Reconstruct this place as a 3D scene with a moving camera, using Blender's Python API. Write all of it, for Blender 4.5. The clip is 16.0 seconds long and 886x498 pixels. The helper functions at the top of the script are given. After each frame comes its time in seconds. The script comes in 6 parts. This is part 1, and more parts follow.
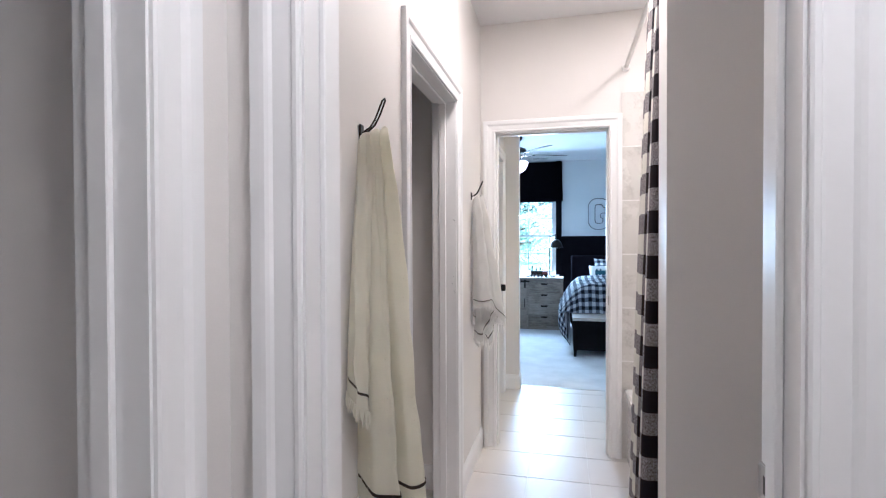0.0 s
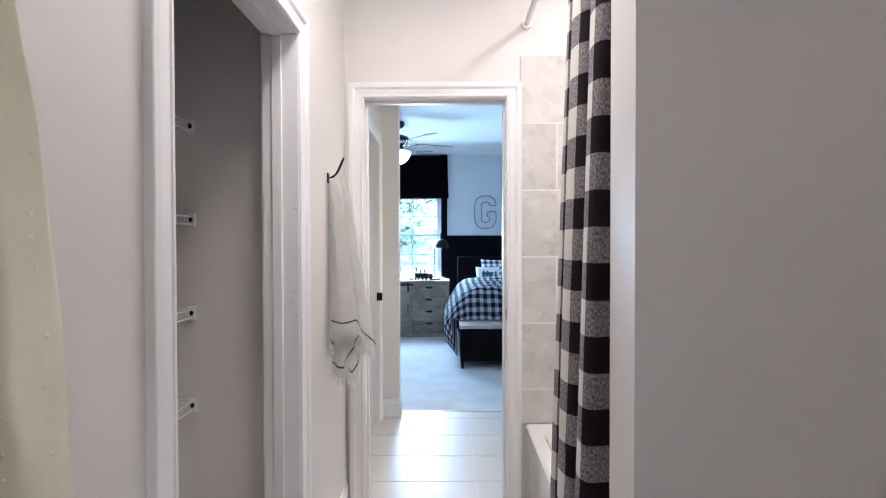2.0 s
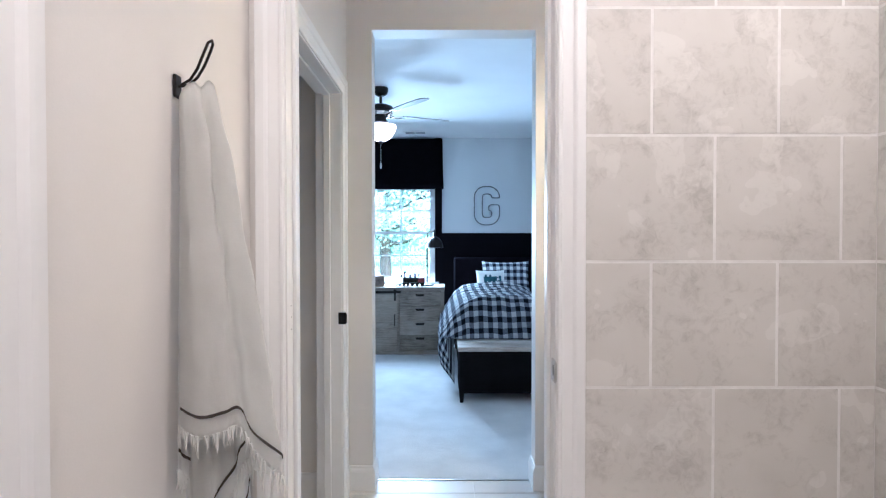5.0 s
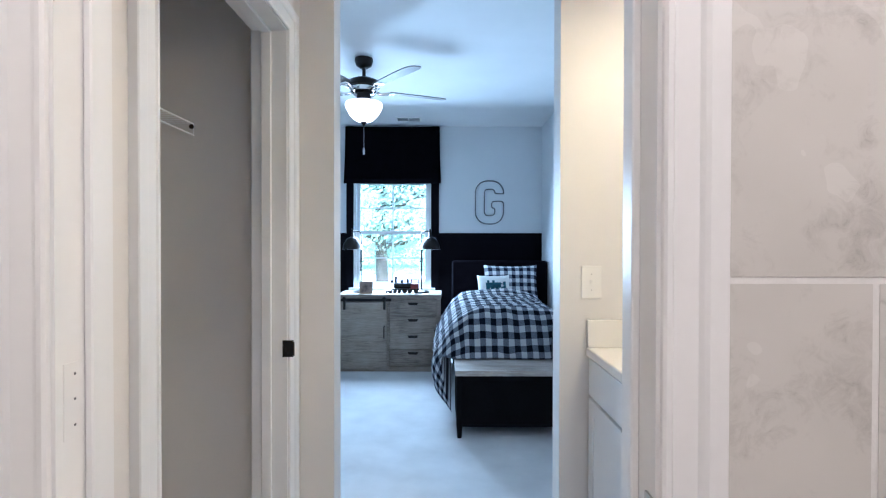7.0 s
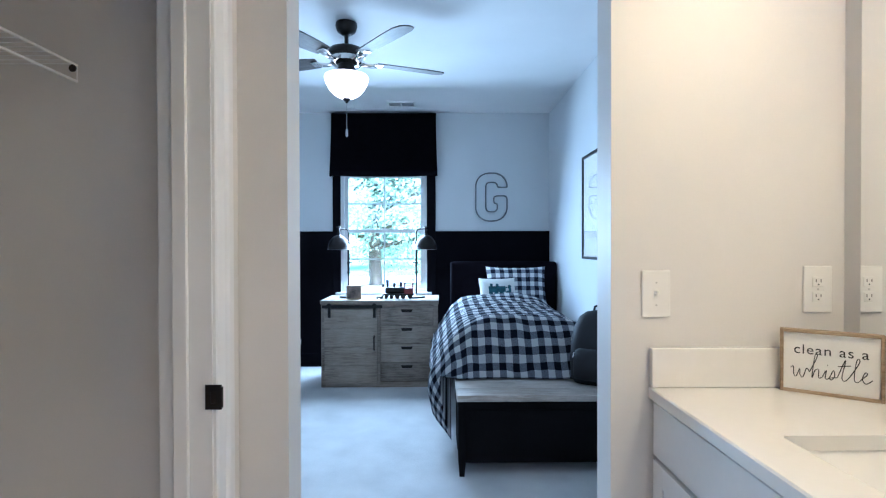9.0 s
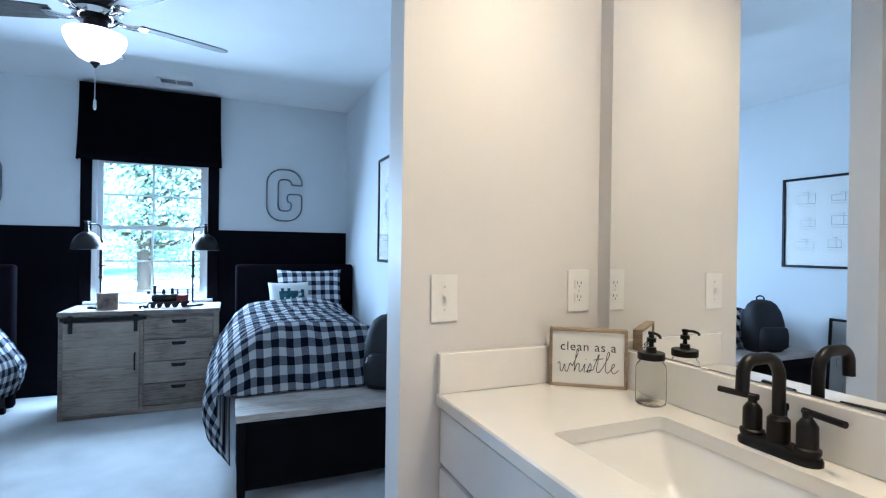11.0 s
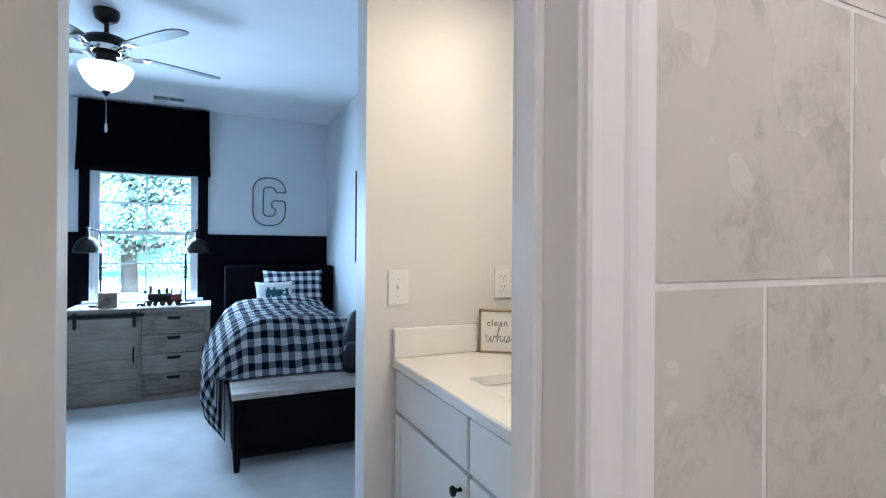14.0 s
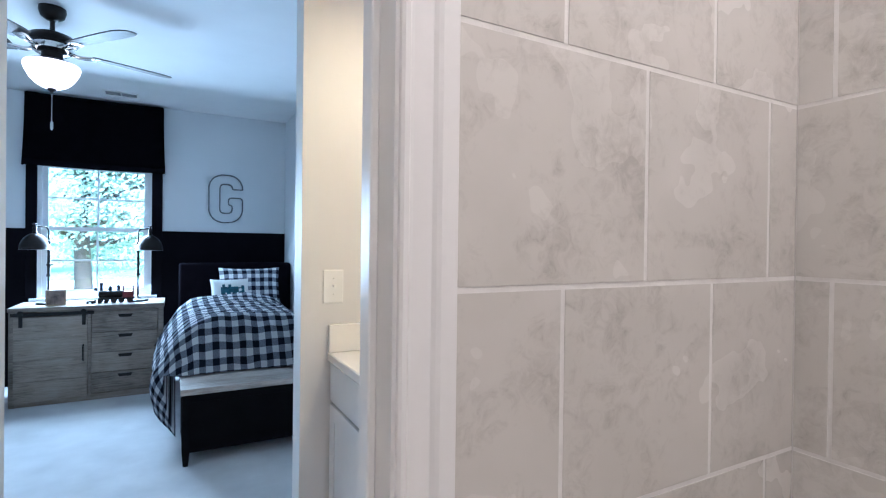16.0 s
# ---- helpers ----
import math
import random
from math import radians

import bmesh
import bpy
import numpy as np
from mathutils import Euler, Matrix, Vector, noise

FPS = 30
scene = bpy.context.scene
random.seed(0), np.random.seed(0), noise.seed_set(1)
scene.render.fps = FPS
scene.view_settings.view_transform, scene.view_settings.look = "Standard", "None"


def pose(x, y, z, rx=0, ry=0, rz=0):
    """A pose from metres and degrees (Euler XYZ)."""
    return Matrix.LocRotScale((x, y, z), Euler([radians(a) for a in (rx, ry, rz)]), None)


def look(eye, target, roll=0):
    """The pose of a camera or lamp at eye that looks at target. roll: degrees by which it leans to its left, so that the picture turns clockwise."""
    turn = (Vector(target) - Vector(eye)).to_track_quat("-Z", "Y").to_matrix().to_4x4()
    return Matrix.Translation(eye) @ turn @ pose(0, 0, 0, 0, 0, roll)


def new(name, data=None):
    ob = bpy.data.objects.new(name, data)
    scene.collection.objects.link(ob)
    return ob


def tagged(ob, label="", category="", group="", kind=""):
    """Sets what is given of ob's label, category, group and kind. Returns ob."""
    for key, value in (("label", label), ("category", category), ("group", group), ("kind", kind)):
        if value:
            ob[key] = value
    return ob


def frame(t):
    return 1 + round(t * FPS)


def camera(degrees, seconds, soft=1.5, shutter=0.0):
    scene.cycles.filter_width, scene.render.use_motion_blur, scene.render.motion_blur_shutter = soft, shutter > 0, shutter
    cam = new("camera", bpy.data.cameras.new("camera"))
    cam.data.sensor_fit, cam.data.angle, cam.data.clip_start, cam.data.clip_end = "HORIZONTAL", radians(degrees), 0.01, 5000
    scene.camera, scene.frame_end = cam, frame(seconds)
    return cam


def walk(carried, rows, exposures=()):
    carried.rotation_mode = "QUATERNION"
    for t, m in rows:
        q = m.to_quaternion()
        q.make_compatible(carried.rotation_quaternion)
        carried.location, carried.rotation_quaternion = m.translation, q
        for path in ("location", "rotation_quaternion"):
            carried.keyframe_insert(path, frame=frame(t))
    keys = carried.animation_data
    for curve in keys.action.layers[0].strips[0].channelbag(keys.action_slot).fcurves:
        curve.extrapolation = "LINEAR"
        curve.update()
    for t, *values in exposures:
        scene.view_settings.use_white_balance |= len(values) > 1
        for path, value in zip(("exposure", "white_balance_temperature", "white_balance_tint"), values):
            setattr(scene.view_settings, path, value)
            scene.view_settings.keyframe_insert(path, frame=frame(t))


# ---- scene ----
cam = camera(83.2, 16.0, soft=1.2)
PATH = [
    (0, (0.384, 0.377, 1.341), (-0.088, 2.32, 1.313), -0.2),
    (0.5, (0.383, 0.545, 1.344), (0.055, 2.518, 1.317), -0.2),
    (1, (0.353, 0.733, 1.341), (0.155, 2.723, 1.312), 0.0),
    (1.5, (0.338, 0.911, 1.338), (0.256, 2.909, 1.31), 0.1),
    (2, (0.369, 1.14, 1.338), (0.345, 3.139, 1.308), -0.1),
    (2.5, (0.385, 1.334, 1.328), (0.37, 3.334, 1.3), 0.0),
    (3, (0.37, 1.542, 1.322), (0.348, 3.542, 1.29), 0.0),
    (3.5, (0.346, 1.727, 1.323), (0.332, 3.727, 1.296), 0.1),
    (4, (0.345, 1.92, 1.315), (0.341, 3.919, 1.284), -0.1),
    (4.2, (0.349, 2.005, 1.315), (0.35, 4.005, 1.285), -0.1),
    (6.5, (0.379, 2.842, 1.307), (0.372, 4.842, 1.281), 0.1),
    (7, (0.405, 3.037, 1.303), (0.4, 5.037, 1.283), 0.1),
    (7.5, (0.411, 3.202, 1.298), (0.398, 5.202, 1.279), 0.1),
    (8, (0.381, 3.361, 1.297), (0.369, 5.36, 1.278), 0.0),
    (8.2, (0.376, 3.42, 1.294), (0.364, 5.42, 1.275), -0.1),
    (10.3, (0.432, 3.739, 1.29), (0.801, 5.705, 1.28), 0.6),
    (10.5, (0.436, 3.737, 1.289), (0.952, 5.669, 1.283), 0.6),
    (11, (0.447, 3.734, 1.29), (1.231, 5.574, 1.287), 0.8),
    (11.5, (0.467, 3.719, 1.292), (1.407, 5.484, 1.297), 1.0),
    (12, (0.474, 3.664, 1.278), (1.449, 5.41, 1.291), 1.0),
    (12.5, (0.45, 3.6, 1.279), (1.411, 5.354, 1.294), 1.0),
    (13, (0.399, 3.484, 1.289), (1.318, 5.26, 1.299), 0.7),
    (13.5, (0.368, 3.363, 1.281), (1.238, 5.164, 1.29), 0.6),
    (14, (0.361, 3.272, 1.296), (1.208, 5.084, 1.297), 0.4),
    (14.5, (0.349, 3.166, 1.297), (1.19, 4.981, 1.297), 0.3),
    (15, (0.342, 3.093, 1.307), (1.177, 4.91, 1.304), 0.4),
    (15.5, (0.373, 3.063, 1.314), (1.22, 4.875, 1.305), 0.5),
    (16, (0.429, 3.088, 1.316), (1.384, 4.845, 1.304), 0.7),
]
walk(cam, [(t, look(eye, target, roll)) for t, eye, target, roll in PATH], [(0.0, 4.48, 4300, 10), (1.2, 4.42, 4300, 10), (4.2, 4.40, 4300, 10), (7.0, 4.27, 4300, 10), (8.2, 4.20, 4300, 10), (10.5, 4.10, 4300, 10), (12.3, 4.05, 4300, 10), (13.5, 4.02, 4300, 10), (14.6, 4.08, 4300, 10), (16.0, 4.10, 4300, 10)])

# ---- world and light ----
YWIN = 8.90
world = bpy.data.worlds.new("world")
scene.world = world
world.use_nodes = True
wn = world.node_tree.nodes
sky = wn.new("ShaderNodeTexSky")
sky.sky_type, sky.sun_disc = "NISHITA", False
sky.sun_elevation, sky.sun_rotation = radians(42), radians(155)
world.node_tree.links.new(sky.outputs[0], wn["Background"].inputs[0])
wn["Background"].inputs[1].default_value = 0.15


def lamp(name, kind, m, power, color, size=0.1, size_y=None):
    data = bpy.data.lights.new(name, kind)
    data.energy, data.color = power, color
    if kind == "AREA":
        data.size = size
        if size_y:
            data.shape, data.size_y = "RECTANGLE", size_y
    elif kind == "SUN":
        data.angle = radians(size)
    else:
        data.shadow_soft_size = size
    ob = new(name, data)
    ob.matrix_world = m
    return ob


DAY = (0.94, 0.99, 0.90)
LED = (0.98, 0.665, 0.40)
lamp("sun", "SUN", pose(0, 0, 10, 52, 0, -25), 3.6, (1.0, 0.96, 0.90), 9.0)
lamp("window_daylight", "AREA", look((-0.205, YWIN - 0.22, 1.40), (-0.205, 6.9, 0.55)), 5.45, DAY, 0.82, 0.98)
lamp("vanity_light_glow", "AREA", look((1.34, 4.24, 2.26), (1.24, 4.24, 0.9)), 0.98, (1.0, 0.65, 0.27), 0.42, 0.22)
lamp("shower_light_glow", "AREA", look((1.22, 2.88, 2.735), (1.18, 2.88, 0)), 0.95, LED, 0.16, 0.16)
lamp("bath_light_glow", "AREA", look((0.21, 2.46, 2.735), (0.21, 2.46, 0)), 0.87, LED, 0.30, 0.30)
lamp("hall_light_glow", "AREA", look((0.75, 0.50, 2.72), (0.72, 0.50, 0)), 1.24, (0.98, 0.71, 0.46), 0.3, 0.3)
# added fill lamp without a fixture, brightens the entry's left wall and towel
lamp("entry_light_glow", "AREA", look((0.32, 2.03, 2.735), (0.32, 2.03, 0)), 0.34, LED, 0.2, 0.2)

# ---- materials ----
def material(name, color, rough=0.6, vary=0.06, scale=6.0, grain=120.0, bump=0.05, metal=0.0, spec=0.5, coat=0.0):
    """A painted or plain surface: two scales of tone, fine relief."""
    m = bpy.data.materials.new(name)
    m.use_nodes = True
    nt = m.node_tree
    b = nt.nodes["Principled BSDF"]
    tc = nt.nodes.new("ShaderNodeTexCoord")
    n1 = nt.nodes.new("ShaderNodeTexNoise")
    n2 = nt.nodes.new("ShaderNodeTexNoise")
    n1.inputs["Scale"].default_value, n1.inputs["Detail"].default_value = scale, 4
    n2.inputs["Scale"].default_value, n2.inputs["Detail"].default_value = grain, 3
    mix = nt.nodes.new("ShaderNodeMath")
    mix.operation = "MULTIPLY_ADD"
    mix.inputs[1].default_value = 0.35
    ramp = nt.nodes.new("ShaderNodeValToRGB")
    dark = tuple(max(0.0, c * (1 - 2.2 * vary)) for c in color)
    light = tuple(min(1.0, c * (1 + 1.6 * vary)) for c in color)
    ramp.color_ramp.elements[0].color, ramp.color_ramp.elements[1].color = (*dark, 1), (*light, 1)
    ramp.color_ramp.elements[0].position, ramp.color_ramp.elements[1].position = 0.35, 1.0
    bp = nt.nodes.new("ShaderNodeBump")
    bp.inputs["Strength"].default_value, bp.inputs["Distance"].default_value = bump, 0.003
    ln = nt.links.new
    ln(tc.outputs["Object"], n1.inputs["Vector"])
    ln(tc.outputs["Object"], n2.inputs["Vector"])
    ln(n2.outputs["Fac"], mix.inputs[0])
    ln(n1.outputs["Fac"], mix.inputs[2])
    ln(mix.outputs[0], ramp.inputs["Fac"])
    ln(ramp.outputs["Color"], b.inputs["Base Color"])
    ln(n2.outputs["Fac"], bp.inputs["Height"])
    ln(bp.outputs["Normal"], b.inputs["Normal"])
    b.inputs["Roughness"].default_value, b.inputs["Metallic"].default_value = rough, metal
    b.inputs["Specular IOR Level"].default_value, b.inputs["Coat Weight"].default_value = spec, coat
    return m


def glow(name, color, strength):
    m = bpy.data.materials.new(name)
    m.use_nodes = True
    b = m.node_tree.nodes["Principled BSDF"]
    b.inputs["Base Color"].default_value = (*color, 1)
    b.inputs["Emission Color"].default_value, b.inputs["Emission Strength"].default_value = (*color, 1), strength
    return m


PAINT = material("wall_paint", (0.70, 0.68, 0.655), 0.55, 0.02, 2.0, 260, 0.10)
TRIM = material("trim_paint", (0.78, 0.78, 0.78), 0.34, 0.012, 3.0, 90, 0.015)
CEIL = material("ceiling_paint", (0.78, 0.78, 0.78), 0.8, 0.02, 3.0, 200, 0.15)
BEDWALL = material("bedroom_wall_paint", (0.66, 0.68, 0.70), 0.6, 0.02, 2.0, 260, 0.10)
NAVY = material("black_navy_paint", (0.0045, 0.0038, 0.0062), 0.8, 0.15, 3.0, 80, 0.05, 0.0, 0.05)
BLACKMETAL = material("matte_black_metal", (0.012, 0.011, 0.011), 0.38, 0.1, 20, 300, 0.04, 0.6)
WHITEWARE = material("white_ceramic", (0.82, 0.81, 0.79), 0.12, 0.01, 3, 50, 0.0, 0.0, 0.5, 0.4)
COUNTER = material("cultured_marble", (0.80, 0.78, 0.74), 0.14, 0.02, 3, 50, 0.0, 0.0, 0.5, 0.3)
CABINET = material("cabinet_white_paint", (0.80, 0.80, 0.80), 0.35, 0.02, 3, 60, 0.02)
TOWELWHITE = material("white_towel", (0.88, 0.875, 0.85), 0.95, 0.03, 10, 400, 0.12, 0, 0.1)
TOWELCREAM = material("cream_towel", (0.90, 0.88, 0.77), 0.95, 0.03, 10, 400, 0.12, 0, 0.1)
TOWELTAN = material("tan_towel", (0.48, 0.41, 0.27), 0.95, 0.05, 10, 400, 0.4, 0, 0.1)
for cloth in (TOWELWHITE, TOWELCREAM):
    ct_ = cloth.node_tree
    tl_, mt_ = ct_.nodes.new("ShaderNodeBsdfTranslucent"), ct_.nodes.new("ShaderNodeMixShader")
    ct_.links.new(ct_.nodes["Principled BSDF"].inputs["Base Color"].links[0].from_socket, tl_.inputs["Color"])
    mt_.inputs[0].default_value = 0.36
    ct_.links.new(ct_.nodes["Principled BSDF"].outputs[0], mt_.inputs[1])
    ct_.links.new(tl_.outputs[0], mt_.inputs[2])
    ct_.links.new(mt_.outputs[0], ct_.nodes["Material Output"].inputs["Surface"])
CARPET = material("carpet", (0.66, 0.66, 0.66), 0.95, 0.08, 4, 500, 1.0, 0, 0.1)
DARKWOOD = material("black_stained_wood", (0.0050, 0.0042, 0.0050), 0.7, 0.2, 6, 60, 0.1, 0.0, 0.06)
GLASSBOWL = glow("lit_frosted_glass", (1.0, 0.80, 0.62), 0.27)
GROUT = material("grout", (0.72, 0.71, 0.69), 0.9, 0.05, 30, 300, 0.2)
MIRROR = material("mirror_silver", (0.92, 0.93, 0.93), 0.0, 0, 1, 1, 0, 1.0)
CLEARGLASS = bpy.data.materials.new("clear_glass")
CLEARGLASS.use_nodes = True
JARGLASS = bpy.data.materials.new("thin_jar_glass")
JARGLASS.use_nodes = True
jg = JARGLASS.node_tree.nodes["Principled BSDF"]
jg.inputs["Transmission Weight"].default_value, jg.inputs["Roughness"].default_value, jg.inputs["IOR"].default_value = 1.0, 0.01, 1.05
jg.inputs["Base Color"].default_value = (0.98, 0.985, 0.98, 1)
cg = CLEARGLASS.node_tree.nodes["Principled BSDF"]
cg.inputs["Transmission Weight"].default_value, cg.inputs["Roughness"].default_value, cg.inputs["IOR"].default_value = 1.0, 0.01, 1.45


# ---- mesh helpers ----
def box(bm, x0, x1, y0, y1, z0, z1, bevel=0.0, seg=2):
    r = bmesh.ops.create_cube(bm, size=1.0, matrix=Matrix.Translation(((x0 + x1) / 2, (y0 + y1) / 2, (z0 + z1) / 2)) @ Matrix.Diagonal((x1 - x0, y1 - y0, z1 - z0, 1)))
    if bevel:
        edges = {e for v in r["verts"] for e in v.link_edges}
        bmesh.ops.bevel(bm, geom=list(edges), offset=bevel, segments=seg, affect="EDGES", profile=0.5)
    return bm


def boxes(*rows, bevel=0.0):
    bm = bmesh.new()
    for r in rows:
        box(bm, *r, bevel=bevel)
    return bm


def finish(ob, bm, mat, smooth=None):
    mesh = bpy.data.meshes.new(ob)
    bmesh.ops.recalc_face_normals(bm, faces=bm.faces)
    bm.to_mesh(mesh)
    bm.free()
    mesh.materials.append(mat)
    if smooth is not None:
        mesh.polygons.foreach_set("use_smooth", [True] * len(mesh.polygons))
        mesh.set_sharp_from_angle(angle=radians(smooth))
    return mesh


def setting(name, bm, mat, label="", smooth=None):
    return tagged(new(name, finish(name, bm, mat, smooth)), label, "", "", "structure")


def thing(name, label, category, at=(0, 0, 0), rz=0.0, group=""):
    ob = new(name)
    ob.empty_display_size = 0.1
    ob.matrix_world = pose(*at, 0, 0, rz)
    return tagged(ob, label, category, group)


def single(name, bm, mat, label, category, group="", smooth=None, at=(0, 0, 0), rz=0.0):
    ob = new(name, finish(name, bm, mat, smooth))
    ob.matrix_world = pose(*at, 0, 0, rz)
    return tagged(ob, label, category, group)


def part(name, bm, mat, parent, label="", smooth=None):
    ob = new(name, finish(name, bm, mat, smooth))
    ob.parent = parent
    return tagged(ob, label)


def turned(bm, rows, seg=24, at=(0, 0, 0)):
    """A lathe: rows of (radius, z)."""
    rings = [[bm.verts.new((at[0] + r * math.cos(2 * math.pi * k / seg), at[1] + r * math.sin(2 * math.pi * k / seg), at[2] + z)) for k in range(seg)] for r, z in rows]
    for a, b in zip(rings, rings[1:]):
        for k in range(seg):
            bm.faces.new((a[k], a[(k + 1) % seg], b[(k + 1) % seg], b[k]))
    for ring in (rings[0], rings[-1]):
        bm.faces.new(ring)
    return bm


def tube(bm, pts, r, seg=10):
    """A round bar along points."""
    pts = [Vector(p) for p in pts]
    rings, up = [], None
    for i, p in enumerate(pts):
        d = (pts[min(i + 1, len(pts) - 1)] - pts[max(i - 1, 0)]).normalized()
        if up is None:
            up = d.orthogonal().normalized()
        side = d.cross(up).normalized()
        up = side.cross(d).normalized()
        rr = r[i] if isinstance(r, (list, tuple)) else r
        rings.append([bm.verts.new(p + rr * (math.cos(2 * math.pi * k / seg) * side + math.sin(2 * math.pi * k / seg) * up)) for k in range(seg)])
    for a, b in zip(rings, rings[1:]):
        for k in range(seg):
            bm.faces.new((a[k], a[(k + 1) % seg], b[(k + 1) % seg], b[k]))
    bm.faces.new(rings[0])
    bm.faces.new(rings[-1])
    return bm


def node_mat(name, rough=0.6, spec=0.5):
    m = bpy.data.materials.new(name)
    m.use_nodes = True
    b = m.node_tree.nodes["Principled BSDF"]
    b.inputs["Roughness"].default_value, b.inputs["Specular IOR Level"].default_value = rough, spec
    return m, m.node_tree, b


def math_node(nt, op, a, b=None, c=None):
    n = nt.nodes.new("ShaderNodeMath")
    n.operation = op
    for k, v in enumerate((a, b, c)):
        if v is None:
            continue
        if isinstance(v, (int, float)):
            n.inputs[k].default_value = v
        else:
            nt.links.new(v, n.inputs[k])
    return n.outputs[0]


def noise_node(nt, vec, scale, detail=4.0, rough=0.5, distortion=0.0):
    n = nt.nodes.new("ShaderNodeTexNoise")
    n.inputs["Scale"].default_value, n.inputs["Detail"].default_value = scale, detail
    n.inputs["Roughness"].default_value, n.inputs["Distortion"].default_value = rough, distortion
    nt.links.new(vec, n.inputs["Vector"])
    return n.outputs["Fac"]


def ramp_node(nt, fac, *stops):
    n = nt.nodes.new("ShaderNodeValToRGB")
    e = n.color_ramp.elements
    while len(e) < len(stops):
        e.new(0.5)
    for k, (p, c) in enumerate(stops):
        e[k].position, e[k].color = p, (*c, 1)
    nt.links.new(fac, n.inputs["Fac"])
    return n.outputs["Color"]


def bump_node(nt, height, b, strength=0.2, dist=0.002):
    n = nt.nodes.new("ShaderNodeBump")
    n.inputs["Strength"].default_value, n.inputs["Distance"].default_value = strength, dist
    nt.links.new(height, n.inputs["Height"])
    nt.links.new(n.outputs["Normal"], b.inputs["Normal"])


def check_cloth(name, check, light, mid_a, mid_b, dark, weave, rough=0.95):
    """A woven check in the cloth's own coordinates (metres in the UV map): light, mixed and dark squares."""
    m, nt, b = node_mat(name, rough, 0.15)
    uv = nt.nodes.new("ShaderNodeUVMap").outputs["UV"]
    sep = nt.nodes.new("ShaderNodeSeparateXYZ")
    nt.links.new(uv, sep.inputs[0])
    wob = noise_node(nt, uv, 9.0, 2)
    fl = []
    for o in ("X", "Y"):
        v = math_node(nt, "MULTIPLY_ADD", wob, 0.008, sep.outputs[o])
        f = math_node(nt, "MODULO", math_node(nt, "ADD", math_node(nt, "DIVIDE", v, 2 * check), 50.0), 1.0)
        fl.append(math_node(nt, "GREATER_THAN", f, 0.5))
    both = math_node(nt, "MULTIPLY", fl[0], fl[1])
    some = math_node(nt, "MAXIMUM", fl[0], fl[1])
    mp = nt.nodes.new("ShaderNodeMapping")
    mp.inputs["Scale"].default_value = (1.0, 0.55, 1.0)
    nt.links.new(uv, mp.inputs["Vector"])
    slub = noise_node(nt, mp.outputs[0], weave, 5, 0.7, 0.25)
    mixed = ramp_node(nt, slub, (0.38, mid_a), (0.62, mid_b))
    thread = noise_node(nt, uv, weave * 3, 3)
    lc = ramp_node(nt, thread, (0.3, tuple(c * 0.88 for c in light)), (0.7, light))
    dc = ramp_node(nt, thread, (0.3, dark), (0.8, tuple(min(1, c * 2.2) for c in dark)))
    mx = []
    for fac, a, c in ((some, lc, mixed), (both, None, dc)):
        n = nt.nodes.new("ShaderNodeMix")
        n.data_type = "RGBA"
        nt.links.new(fac, n.inputs["Factor"])
        nt.links.new(a if a is not None else mx[-1], n.inputs["A"])
        nt.links.new(c, n.inputs["B"])
        mx.append(n.outputs["Result"])
    nt.links.new(mx[-1], b.inputs["Base Color"])
    bump_node(nt, slub, b, 0.35, 0.002)
    return m


def planked_wood(name, dark, mid, light, along=(1.0, 14.0, 14.0), rough=0.6, shift=True):
    """Wood with grain along one axis, knots, and a tone of its own for each board."""
    m, nt, b = node_mat(name, rough, 0.3)
    tc = nt.nodes.new("ShaderNodeTexCoord")
    mp = nt.nodes.new("ShaderNodeMapping")
    mp.inputs["Scale"].default_value = along
    info = nt.nodes.new("ShaderNodeObjectInfo")
    off = nt.nodes.new("ShaderNodeVectorMath")
    off.operation = "ADD"
    nt.links.new(tc.outputs["Object"], off.inputs[0])
    comb = nt.nodes.new("ShaderNodeCombineXYZ")
    for k in range(3):
        nt.links.new(math_node(nt, "MULTIPLY", info.outputs["Random"], 7.0 + 3 * k), comb.inputs[k])
    nt.links.new(comb.outputs[0], off.inputs[1])
    nt.links.new(off.outputs[0], mp.inputs["Vector"])
    grain = noise_node(nt, mp.outputs[0], 4.0, 8, 0.65, 1.2)
    blot = noise_node(nt, off.outputs[0], 5.0, 3)
    v = math_node(nt, "MULTIPLY_ADD", math_node(nt, "SUBTRACT", blot, 0.5), 0.55, grain)
    v = math_node(nt, "MULTIPLY_ADD", math_node(nt, "SUBTRACT", info.outputs["Random"], 0.5), 0.22, v)
    col = ramp_node(nt, v, (0.25, dark), (0.5, mid), (0.78, light))
    nt.links.new(col, b.inputs["Base Color"])
    bump_node(nt, grain, b, 0.25, 0.002)
    return m


